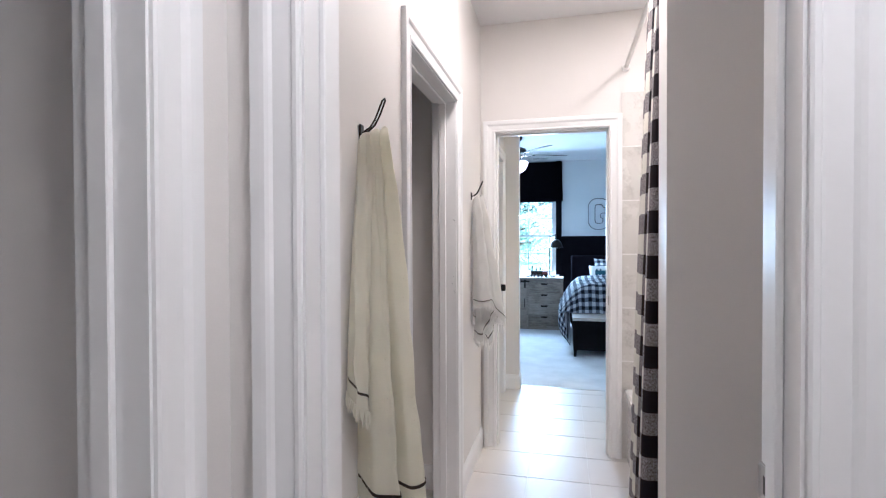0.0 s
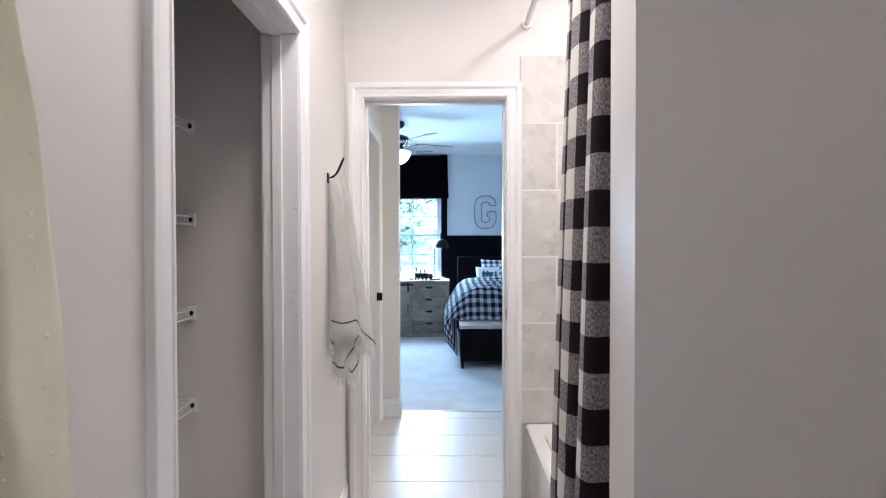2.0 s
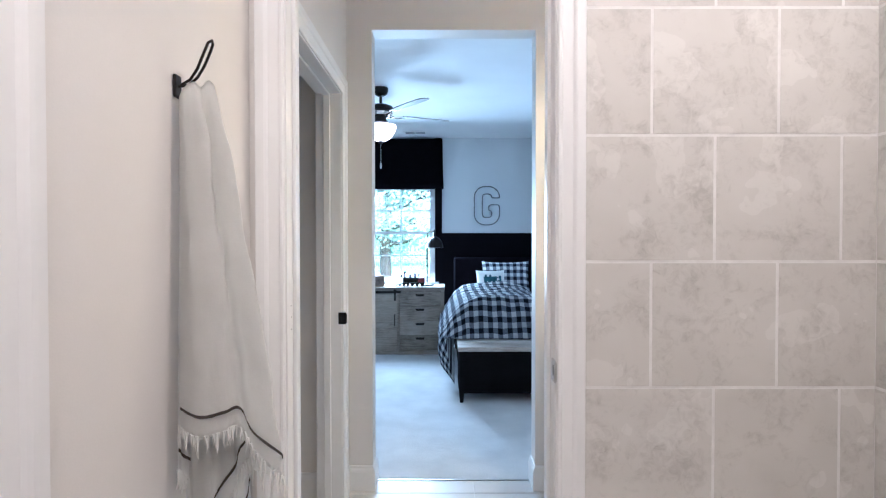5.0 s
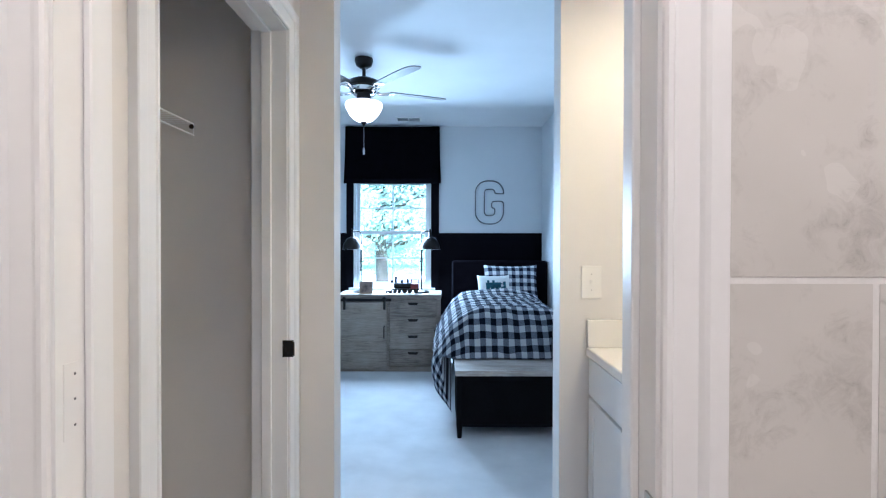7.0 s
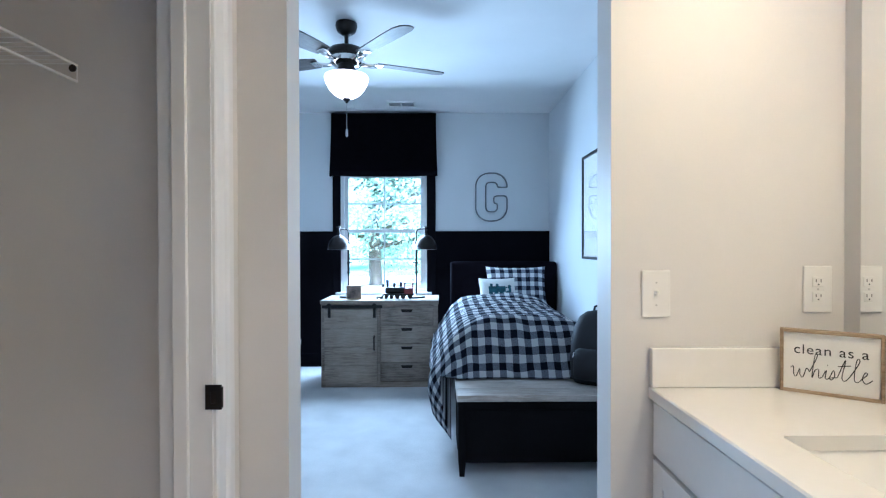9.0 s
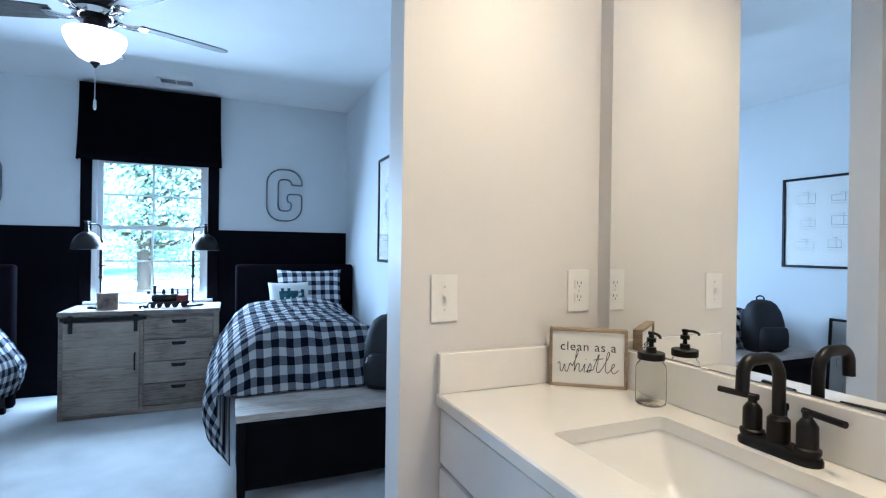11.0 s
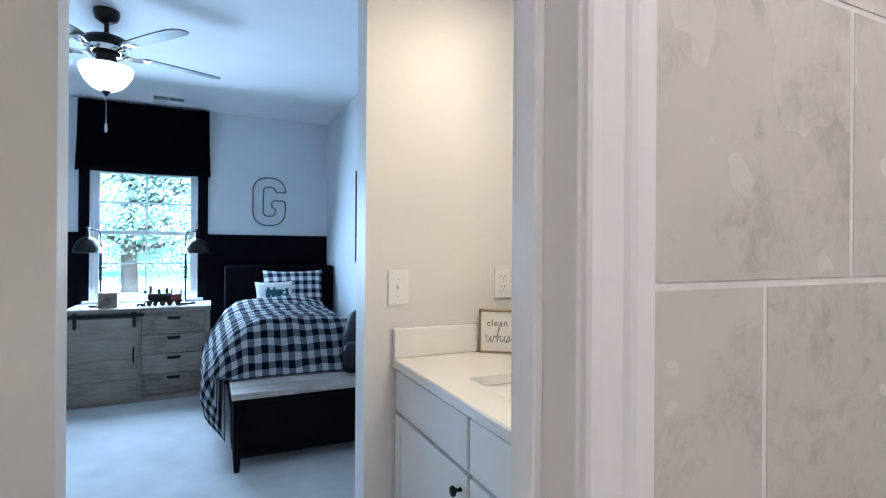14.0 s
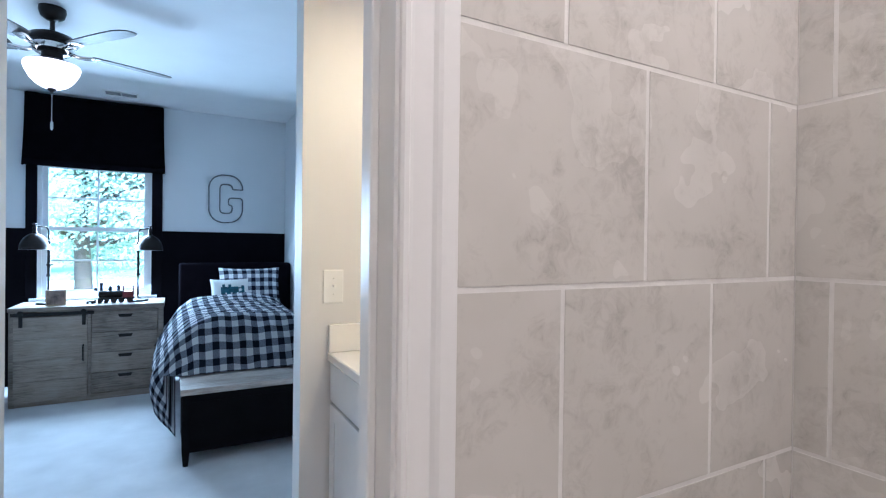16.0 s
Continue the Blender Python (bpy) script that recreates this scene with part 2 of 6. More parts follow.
def stone_tile(name, base, light, vein, rough, relief=0.03, veins=0.42):
    """Glazed stone-look tile, each piece with clouds and veins of its own."""
    m, nt, b = node_mat(name, rough, 0.5)
    tc = nt.nodes.new("ShaderNodeTexCoord")
    info = nt.nodes.new("ShaderNodeObjectInfo")
    comb = nt.nodes.new("ShaderNodeCombineXYZ")
    for k in range(3):
        nt.links.new(math_node(nt, "MULTIPLY", info.outputs["Random"], 31.0 + 17 * k), comb.inputs[k])
    off = nt.nodes.new("ShaderNodeVectorMath")
    off.operation = "ADD"
    nt.links.new(tc.outputs["Object"], off.inputs[0])
    nt.links.new(comb.outputs[0], off.inputs[1])
    vec = off.outputs[0]
    cloud = noise_node(nt, vec, 5.0, 3, 0.5, 0.15)
    fine = noise_node(nt, vec, 34.0, 9, 0.75, 0.9)
    patch = noise_node(nt, vec, 7.0, 4, 0.6, 0.8)
    shade = ramp_node(nt, math_node(nt, "MULTIPLY_ADD", math_node(nt, "SUBTRACT", info.outputs["Random"], 0.5), 0.12, cloud), (0.25, base), (0.8, light))
    spots = math_node(nt, "MULTIPLY", math_node(nt, "GREATER_THAN", fine, 0.62), math_node(nt, "GREATER_THAN", patch, 0.52))
    soft = ramp_node(nt, math_node(nt, "MULTIPLY", fine, patch), (0.24, (0, 0, 0)), (0.40, (1, 1, 1)))
    n = nt.nodes.new("ShaderNodeMix")
    n.data_type = "RGBA"
    nt.links.new(math_node(nt, "MULTIPLY_ADD", spots, 0.2 * veins, math_node(nt, "MULTIPLY", soft, veins)), n.inputs["Factor"])
    nt.links.new(shade, n.inputs["A"])
    n.inputs["B"].default_value = (*vein, 1)
    nt.links.new(n.outputs["Result"], b.inputs["Base Color"])
    nt.links.new(ramp_node(nt, cloud, (0.3, (rough * 0.95,) * 3), (0.7, (rough * 1.1,) * 3)), b.inputs["Roughness"])
    bump_node(nt, cloud, b, relief * 0.4, 0.003)
    return m


TILE = stone_tile("wall_tile_stone", (0.555, 0.54, 0.505), (0.645, 0.63, 0.60), (0.30, 0.285, 0.265), 0.26, 0.03, 0.46)
FLOORTILE = stone_tile("floor_tile_glazed", (0.60, 0.575, 0.55), (0.64, 0.615, 0.59), (0.58, 0.555, 0.53), 0.36, 0.02, 0.2)
PLAID = check_cloth("navy_gingham", 0.0425, (0.80, 0.80, 0.80), (0.14, 0.15, 0.19), (0.30, 0.31, 0.35), (0.007, 0.008, 0.018), 220)
BUFFALO = check_cloth("buffalo_check", 0.0765, (0.72, 0.70, 0.62), (0.085, 0.074, 0.078), (0.36, 0.335, 0.335), (0.010, 0.008, 0.011), 250)
GREYWOOD = planked_wood("weathered_oak", (0.12, 0.098, 0.078), (0.27, 0.225, 0.18), (0.38, 0.33, 0.27), (1.5, 1.5, 22.0))
BENCHTOP = planked_wood("pale_weathered_wood", (0.30, 0.26, 0.22), (0.46, 0.41, 0.36), (0.58, 0.53, 0.48), (1.5, 20.0, 20.0))
OAK = planked_wood("light_oak", (0.22, 0.16, 0.095), (0.34, 0.26, 0.165), (0.44, 0.355, 0.24), (3, 3, 18))
PAPER = material("printed_paper", (0.80, 0.79, 0.76), 0.8, 0.03, 8, 200, 0.02)
INK = material("dark_ink", (0.05, 0.05, 0.055), 0.9, 0.1, 20, 200, 0.0)
GREYINK = material("grey_ink", (0.14, 0.145, 0.16), 0.9, 0.1, 20, 200, 0.0)
PLASTIC = material("white_plastic", (0.80, 0.79, 0.76), 0.3, 0.01, 4, 60, 0.0)
WIRE = material("white_coated_wire", (0.80, 0.80, 0.80), 0.35, 0.02, 6, 80, 0.0)
BRONZE = material("dark_bronze", (0.020, 0.017, 0.016), 0.35, 0.2, 20, 200, 0.05, 0.7)
STEEL = material("brushed_steel", (0.55, 0.54, 0.53), 0.28, 0.05, 20, 200, 0.03, 1.0)
CHROME = material("polished_nickel", (0.75, 0.74, 0.72), 0.12, 0.03, 20, 200, 0.02, 1.0)
BLADE = planked_wood("grey_fan_blade_wood", (0.060, 0.056, 0.055), (0.11, 0.105, 0.10), (0.16, 0.155, 0.15), (3, 20, 3), 0.45)
BAGCLOTH = material("black_nylon", (0.010, 0.010, 0.014), 0.7, 0.25, 12, 300, 0.4)
VALANCE = material("black_linen", (0.006, 0.0048, 0.0075), 0.95, 0.15, 10, 500, 0.4, 0, 0.03)
SHEET = material("cream_mattress", (0.66, 0.63, 0.58), 0.9, 0.05, 10, 300, 0.3, 0, 0.1)
HEM = material("grey_hem_stripe", (0.10, 0.09, 0.085), 0.95, 0.1, 20, 300, 0.3, 0, 0.1)
RED = material("dark_red_paint", (0.16, 0.02, 0.02), 0.45, 0.2, 20, 100, 0.05)
BARK = material("tree_bark", (0.10, 0.075, 0.055), 0.9, 0.3, 8, 40, 0.8)
LEAF, lt_, lb_ = node_mat("maple_leaves", 0.6, 0.3)
lc_ = ramp_node(lt_, noise_node(lt_, lt_.nodes.new("ShaderNodeTexCoord").outputs["Object"], 2.2, 4), (0.3, (0.15, 0.19, 0.145)), (0.7, (0.20, 0.24, 0.195)))
lt_.links.new(lc_, lb_.inputs["Base Color"])
tr_ = lt_.nodes.new("ShaderNodeBsdfTranslucent")
lg_ = lt_.nodes.new("ShaderNodeBrightContrast")
lg_.inputs["Bright"].default_value = 0.14
lt_.links.new(lc_, lg_.inputs["Color"])
lt_.links.new(lg_.outputs[0], tr_.inputs["Color"])
mx_ = lt_.nodes.new("ShaderNodeAddShader")
lt_.links.new(lb_.outputs[0], mx_.inputs[0])
lt_.links.new(tr_.outputs[0], mx_.inputs[1])
lt_.links.new(mx_.outputs[0], lt_.nodes["Material Output"].inputs["Surface"])
GRASS = material("lawn_grass", (0.09, 0.16, 0.04), 0.9, 0.3, 0.8, 30, 0.5)
ASPHALT = material("pale_concrete_street", (0.42, 0.41, 0.39), 0.9, 0.15, 0.8, 30, 0.3)
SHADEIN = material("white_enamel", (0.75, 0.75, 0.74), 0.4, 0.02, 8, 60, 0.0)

# ---- plan ----
XL, CEIL_B, CEIL_R, HEAD = -0.147, 2.75, 2.68, 2.045
WL = XL - 0.115                      # closet side of the passage's wall
Y1, Y1B = 1.085, 1.205               # doorway wall at the start
YW, YWB = 1.978, 2.106               # wing wall at the tub's foot
Y2, Y2B = 3.62, 3.719                # doorway wall between tub and vanity
Y3, Y3B = 4.94, 5.055                # opening to the bedroom
YB = 8.90                            # bedroom's window wall
XT, XM, XBR, XBL = 1.497, 1.472, 1.548, -2.10
J = 0.018                            # jamb lining

D0, D1 = (-0.008, 0.670), (-0.050, 0.652)
OX0, OX1, XW = -0.015, 0.846, 0.680   # bedroom opening, wing wall's end

setting("floor_tiles_bed", boxes((-1.3, 1.7, -1.2, Y3B - 0.01, -0.1, -0.002)), GROUT, "pale grout bed under the floor tiles")
setting("floor", boxes((-2.2, 1.75, Y3B - 0.01, YB + 0.15, -0.1, 0.0)), CARPET, "pale cut-pile bedroom carpet")
setting("ceiling", boxes((-1.3, 1.7, -1.2, Y3 + 0.05, CEIL_B, CEIL_B + 0.1)), CEIL, "flat white painted ceiling")
setting("ceiling_bedroom", boxes((-2.2, 1.75, Y3 + 0.05, YB + 0.15, CEIL_R, CEIL_R + 0.17)), CEIL, "flat white painted bedroom ceiling")
# passage's long wall with three closet openings
CL1, CL2, CL3 = (0.10, 0.920), (2.065, 2.840), (3.995, 4.780)
ends = [-1.2] + [v for a, b in (CL1, CL2, CL3) for v in (a - J, b + J)] + [Y3]
segs = [(WL, XL, a, b, 0, CEIL_B) for a, b in zip(ends[::2], ends[1::2])]
segs += [(WL, XL, a - J, b + J, HEAD + J, CEIL_B) for a, b in (CL1, CL2, CL3)]
setting("wall_west", boxes(*segs), PAINT, "off-white painted wall with closet openings")
setting("wall_hall", boxes((XL, D0[0] - J, Y1, Y1B, 0, CEIL_B), (D0[1] + J, XM, Y1, Y1B, 0, CEIL_B), (D0[0] - J, D0[1] + J, Y1, Y1B, HEAD + J, CEIL_B)), PAINT, "off-white painted doorway wall")
setting("wall_wing", boxes((XW, 1.66, YW, YWB, 0, CEIL_B)), PAINT, "off-white painted wing wall at the tub")
setting("wall_tub", boxes((XL, D1[0] - J, Y2, Y2B, 0, CEIL_B), (D1[1] + J, 1.66, Y2, Y2B, 0, CEIL_B), (D1[0] - J, D1[1] + J, Y2, Y2B, HEAD + J, CEIL_B)), PAINT, "off-white painted doorway wall beside the tub")
setting("wall_bedroom", boxes((-2.2, OX0, Y3, Y3B, 0, CEIL_B), (OX1, 1.75, Y3, Y3B, 0, CEIL_B), (OX0, OX1, Y3, Y3B, 2.425, CEIL_B)), PAINT, "cream wall with the bedroom opening")
setting("wall_east", boxes((XM, 1.66, Y2B, Y3, 0, CEIL_B), (XT, 1.66, YWB, Y2, 0, CEIL_B), (XM, 1.66, Y1, YW, 0, CEIL_B)), PAINT, "off-white painted outer wall")
setting("wall_bedroom_east", boxes((XBR, 1.70, Y3B, YB, 0, CEIL_R)), BEDWALL, "pale painted bedroom side wall")
setting("wall_bedroom_west", boxes((XBL - 0.12, XBL, Y3B, YB, 0, CEIL_R)), BEDWALL, "pale painted bedroom side wall")
WX0, WX1, WZ0, WZ1 = -0.660, 0.250, 0.79, 2.07
setting("wall_window", boxes((-2.2, WX0, YB, YB + 0.14, 0, CEIL_R), (WX1, 1.75, YB, YB + 0.14, 0, CEIL_R), (WX0, WX1, YB, YB + 0.14, 0, WZ0), (WX0, WX1, YB, YB + 0.14, WZ1, CEIL_R)), BEDWALL, "pale painted bedroom window wall")
setting("wall_closets", boxes((-1.10, -1.0, -1.2, Y3, 0, CEIL_B)), PAINT, "plain painted closet back wall")
for name, y in (("a", -1.18), ("b", 1.0), ("c", 1.85), ("d", 2.985), ("e", 3.83), ("f", 4.86)):
    setting("wall_closet_side_" + name, boxes((-1.0, WL, y, y + 0.075, 0, CEIL_B)), PAINT, "plain painted closet side wall")
setting("wall_start", boxes((-0.165, 1.0, -1.3, -1.2, 0, CEIL_B)), PAINT, "plain wall closing the hall")
setting("wall_start_side", boxes((0.98, 1.10, -1.2, Y1, 0, CEIL_B)), PAINT, "plain wall beside the hall")

# ---- door frames, casings, baseboards ----
CASING = ((0.0, 0.0), (0.0, 0.009), (0.004, 0.012), (0.011, 0.012), (0.014, 0.009), (0.018, 0.009), (0.045, 0.012), (0.050, 0.016), (0.056, 0.019), (0.064, 0.0195), (0.080, 0.0195), (0.082, 0.017), (0.082, 0.0))


def place(axis, u, f, z):
    return (u, f, z) if axis == "y" else (f, u, z)


def casing(axis, face, out, a, b, head, reveal=0.005, width=1.0):
    """A moulded casing round an opening: out is the way the wall faces."""
    bm = bmesh.new()
    rows = []
    for w, d in CASING:
        w = w * width + reveal
        rows.append([bm.verts.new(place(axis, u, face + out * d, z)) for u, z in ((a - w, 0), (a - w, head + w), (b + w, head + w), (b + w, 0))])
    for r, s in zip(rows, rows[1:]):
        for k in range(3):
            bm.faces.new((r[k], r[k + 1], s[k + 1], s[k]))
    for k in (0, 3):
        bm.faces.new([r[k] for r in rows])
    return bm


def lining(axis, f0, f1, a, b, head, t=J):
    bm = bmesh.new()
    f0, f1 = f0 - 0.002, f1 + 0.002
    for u0, u1, z0, z1 in ((a - t, a, 0, head + t), (b, b + t, 0, head + t), (a, b, head, head + t)):
        p, q = place(axis, u0, f0, z0), place(axis, u1, f1, z1)
        box(bm, p[0], q[0], p[1], q[1], p[2], q[2])
    return bm


def stops(axis, f, a, b, head, w=0.034, d=0.011):
    bm = bmesh.new()
    for u0, u1, z0, z1 in ((a, a + d, 0, head), (b - d, b, 0, head), (a + d, b - d, head - d, head)):
        p, q = place(axis, u0, f, z0), place(axis, u1, f + w, z1)
        box(bm, p[0], q[0], p[1], q[1], p[2], q[2], bevel=0.002, seg=1)
    return bm


def doorway(name, label, axis, f0, f1, a, b, stop, sides=(1, 1), wide=(1.0, 1.0)):
    th = tagged(new(name), label, "", "", "structure")
    part("jamb", lining(axis, f0, f1, a, b, HEAD), TRIM, th)
    part("door_stop", stops(axis, stop, a, b, HEAD), TRIM, th)
    if sides[0]:
        part("casing", casing(axis, f0, -1, a, b, HEAD, width=wide[0]), TRIM, th)
    if sides[1]:
        part("casing", casing(axis, f1, 1, a, b, HEAD, width=wide[1]), TRIM, th)
    return th


door_0 = doorway("door_1", "white painted door frame into the bathroom", "y", Y1, Y1B, *D0, Y1 + 0.045, wide=(1.0, 1.0))
door_1 = doorway("door_2", "white painted door frame beside the tub", "y", Y2, Y2B, *D1, Y2 + 0.045, wide=(0.88, 0.9))
closet_0 = doorway("door_3", "white painted frame of a dark hall closet", "x", WL, XL, *CL1, WL + 0.03)
closet_1 = doorway("door_4", "white painted frame of the linen closet", "x", WL, XL, *CL2, WL + 0.03)
closet_2 = doorway("door_5", "white painted frame of the vanity closet", "x", WL, XL, *CL3, WL + 0.03)


def strike(parent, at, rz, mat, label):
    bm = bmesh.new()
    for r in ((-0.0015, 0.0015, -0.019, 0.019, 0.014, 0.029), (-0.0015, 0.0015, -0.019, 0.019, -0.029, -0.014), (-0.0015, 0.0015, -0.019, -0.007, -0.014, 0.014), (-0.0015, 0.0015, 0.007, 0.019, -0.014, 0.014)):
        box(bm, *r)
    tube(bm, [(0, 0.019, z) for z in (-0.024, 0.024)], 0.004, 8)
    ob = part("strike_plate", bm, mat, parent, label)
    ob.matrix_local = pose(*at, 0, 0, rz)
    # no real recess: a dark sheet gives the latch hole its shade
    hole = part("latch_hole", boxes((-0.001, 0.0008, -0.007, 0.007, -0.014, 0.014)), BRONZE, ob)
    return ob, hole


strike(closet_2, (XL + 0.006, CL3[1] - 0.0022, 0.936), -90, BLACKMETAL, "matte black strike plate")
strike(closet_1, (XL - 0.022, CL2[0] + 0.0022, 0.94), -90, BLACKMETAL, "matte black strike plate")
strike(door_1, (D1[1] - 0.0022, Y2 + 0.001, 0.976), 180, STEEL, "brushed steel strike plate")
strike(door_0, (D0[1] - 0.0022, Y1B - 0.020, 0.985), 0, STEEL, "brushed steel strike plate")
# black discs for paint-chipped screw holes of removed hinges, hole shade as colour
for dy, dz in ((0.0, 0.0), (-0.008, -0.045), (0.002, -0.085)):
    bm = bmesh.new()
    tube(bm, [(D0[0] - 0.0005, Y1 + 0.06 + dy, 1.08 + dz), (D0[0] + 0.0006, Y1 + 0.06 + dy, 1.08 + dz)], 0.0022, 8)
    part("screw_hole", bm, INK, door_0)

# grey discs on the closet jamb, the screw holes' shade put into their colour
for dx, z in ((0.0, 1.168), (-0.007, 1.130), (0.002, 1.093), (0.0, 1.452), (0.006, 1.448), (0.006, 1.085)):
    bm = tube(bmesh.new(), [(XL - 0.012 + dx, CL2[1] + 0.0005, z), (XL - 0.012 + dx, CL2[1] - 0.0006, z)], 0.0019, 8)
    part("screw_hole", bm, GREYINK, closet_1)
# painted-over hinge mortise on the inner doorway's jamb
patch = part("hinge_patch", box(bmesh.new(), D1[0] - 0.0004, D1[0] + 0.0009, Y2 + 0.010, Y2 + 0.043, 1.065, 1.158, bevel=0.0004, seg=1), TRIM, door_1, "painted-over hinge mortise")
# its screw holes are flat grey discs, coloured like the shade inside
for z in (1.080, 1.112, 1.143):
    part("screw_hole", tube(bmesh.new(), [(D1[0] + 0.0004, Y2 + 0.028, z), (D1[0] + 0.0013, Y2 + 0.028, z)], 0.0018, 8), GREYINK, patch)


def baseboard(rows):
    """Runs of (x0, y0, x1, y1, nx, ny): a moulded board on the wall, facing n."""
    prof = ((0, 0), (0.014, 0), (0.014, 0.095), (0.011, 0.108), (0.006, 0.118), (0.005, 0.128), (0, 0.13))
    bm = bmesh.new()
    for x0, y0, x1, y1, nx, ny in rows:
        ra = [bm.verts.new((x0 + nx * d, y0 + ny * d, z)) for d, z in prof]
        rb = [bm.verts.new((x1 + nx * d, y1 + ny * d, z)) for d, z in prof]
        for k in range(len(prof)):
            n = (k + 1) % len(prof)
            bm.faces.new((ra[k], ra[n], rb[n], rb[k]))
        bm.faces.new(ra)
        bm.faces.new(rb)
    return bm


C = 0.088
setting("baseboard", baseboard([(XL, Y1B, XL, CL2[0] - C, 1, 0), (XL, CL2[1] + C, XL, Y2, 1, 0), (XL, Y2B, XL, CL3[0] - C, 1, 0), (XL, CL3[1] + C, XL, Y3, 1, 0), (XL, Y3, OX0, Y3, 0, -1), (OX0, Y3 - 0.014, OX0, Y3B + 0.014, 1, 0), (OX1, Y3 - 0.014, OX1, Y3B + 0.014, -1, 0), (OX1, Y3, 0.955, Y3, 0, -1), (XL, CL1[1] + C, XL, Y1, 1, 0), (XW, YW, XM, YW, 0, -1), (XW, YW - 0.014, XW, YWB, -1, 0), (D0[1] + C, Y1B, XM, Y1B, 0, 1)]), TRIM, "white painted moulded baseboard")
setting("baseboard_bedroom", baseboard([(XBL, Y3B, XBL, YB, 1, 0), (XBR, Y3B, XBR, YB, -1, 0), (OX1, Y3B, XBR, Y3B, 0, 1), (XBL, Y3B, OX0, Y3B, 0, 1)]), TRIM, "white painted bedroom baseboard")
setting("baseboard_closets", baseboard([(-1.0, 1.925, -1.0, 2.985, 1, 0), (-1.0, 2.985, WL, 2.985, 0, -1), (-1.0, 3.905, -1.0, 4.86, 1, 0), (-1.0, 4.86, WL, 4.86, 0, -1), (-1.0, -1.1, -1.0, 1.0, 1, 0), (-1.0, 1.0, WL, 1.0, 0, -1)]), TRIM, "white painted closet baseboard")
setting("trim_carpet_edge", boxes((OX0, OX1, Y3B - 0.016, Y3B - 0.004, -0.003, 0.004), bevel=0.0015), STEEL, "thin metal strip where tile meets carpet")

# ---- bathroom ----
def smooth_surface(bm, grid, thick=0.0):
    """A grid of points as one quad surface with an optional uv layer: grid[i][j] = (x, y, z[, u, v])."""
    uv = bm.loops.layers.uv.verify()
    rows = [[bm.verts.new(p[:3]) for p in r] for r in grid]
    for i in range(len(grid) - 1):
        for j in range(len(grid[0]) - 1):
            f = bm.faces.new((rows[i][j], rows[i + 1][j], rows[i + 1][j + 1], rows[i][j + 1]))
            f.smooth = True
            for lp, (a, b) in zip(f.loops, ((i, j), (i + 1, j), (i + 1, j + 1), (i, j + 1))):
                p = grid[a][b]
                lp[uv].uv = p[3:5] if len(p) > 3 else (a / 10, b / 10)
    if thick:
        bmesh.ops.solidify(bm, geom=list(bm.faces), thickness=thick)
        bmesh.ops.recalc_face_normals(bm, faces=list(bm.faces))
    return bm


def rounded_ring(x0, x1, y0, y1, r, z, n=6):
    pts = []
    for cx, cy, a in ((x1 - r, y1 - r, 0), (x0 + r, y1 - r, 90), (x0 + r, y0 + r, 180), (x1 - r, y0 + r, 270)):
        for k in range(n + 1):
            t = radians(a + 90 * k / n)
            pts.append((cx + r * math.cos(t), cy + r * math.sin(t), z))
    return pts


def loft(bm, rings, cap_last=True, cap_first=False):
    vs = [[bm.verts.new(p) for p in r] for r in rings]
    n = len(vs[0])
    for a, b in zip(vs, vs[1:]):
        for k in range(n):
            bm.faces.new((a[k], a[(k + 1) % n], b[(k + 1) % n], b[k]))
    if cap_last:
        bm.faces.new(vs[-1])
    if cap_first:
        bm.faces.new(vs[0])
    return bm


tub = thing("bathtub", "white glossy alcove bathtub with a straight apron", "bathtub", (0, 0, 0))
tx0, tx1, ty0, ty1, tz = 0.748, 1.486, 2.118, 3.608, 0.433
bm = bmesh.new()
loft(bm, [rounded_ring(tx0 + 0.012, tx1, ty0, ty1, 0.004, 0.0), rounded_ring(tx0 + 0.012, tx1, ty0, ty1, 0.004, tz - 0.05), rounded_ring(tx0, tx1, ty0, ty1, 0.006, tz - 0.045), rounded_ring(tx0, tx1, ty0, ty1, 0.006, tz - 0.008), rounded_ring(tx0 + 0.008, tx1 - 0.003, ty0 + 0.003, ty1 - 0.003, 0.008, tz), rounded_ring(tx0 + 0.06, tx1 - 0.045, ty0 + 0.07, ty1 - 0.07, 0.10, tz), rounded_ring(tx0 + 0.075, tx1 - 0.06, ty0 + 0.085, ty1 - 0.085, 0.10, tz - 0.02), rounded_ring(tx0 + 0.12, tx1 - 0.11, ty0 + 0.22, ty1 - 0.13, 0.12, 0.12), rounded_ring(tx0 + 0.17, tx1 - 0.16, ty0 + 0.28, ty1 - 0.19, 0.10, 0.08)])
part("basin", bm, WHITEWARE, tub, smooth=40)
bm = bmesh.new()
turned(bm, [(0.001, 0.0), (0.03, 0.0), (0.03, 0.004), (0.024, 0.006), (0.001, 0.006)], 20, (1.1, 2.45, 0.081))
part("drain", bm, CHROME, tub, "polished drain ring", 40)

ROD_X, ROD_Z = 0.750, 2.402
rod = thing("shower_rod", "polished metal tension rod above the tub", "curtain rod")
bm = bmesh.new()
tube(bm, [(ROD_X, YWB + 0.012, ROD_Z), (ROD_X, 3.61, ROD_Z)], 0.0125, 14)
part("tube", bm, STEEL, rod, smooth=50)
for y0, y1 in ((YWB + 0.001, YWB + 0.02), (3.598, 3.6195)):
    bm = bmesh.new()
    tube(bm, [(ROD_X, y0, ROD_Z), (ROD_X, y1, ROD_Z)], 0.024, 18)
    part("end_flange", bm, WHITEWARE, rod, "white end flange", 50)

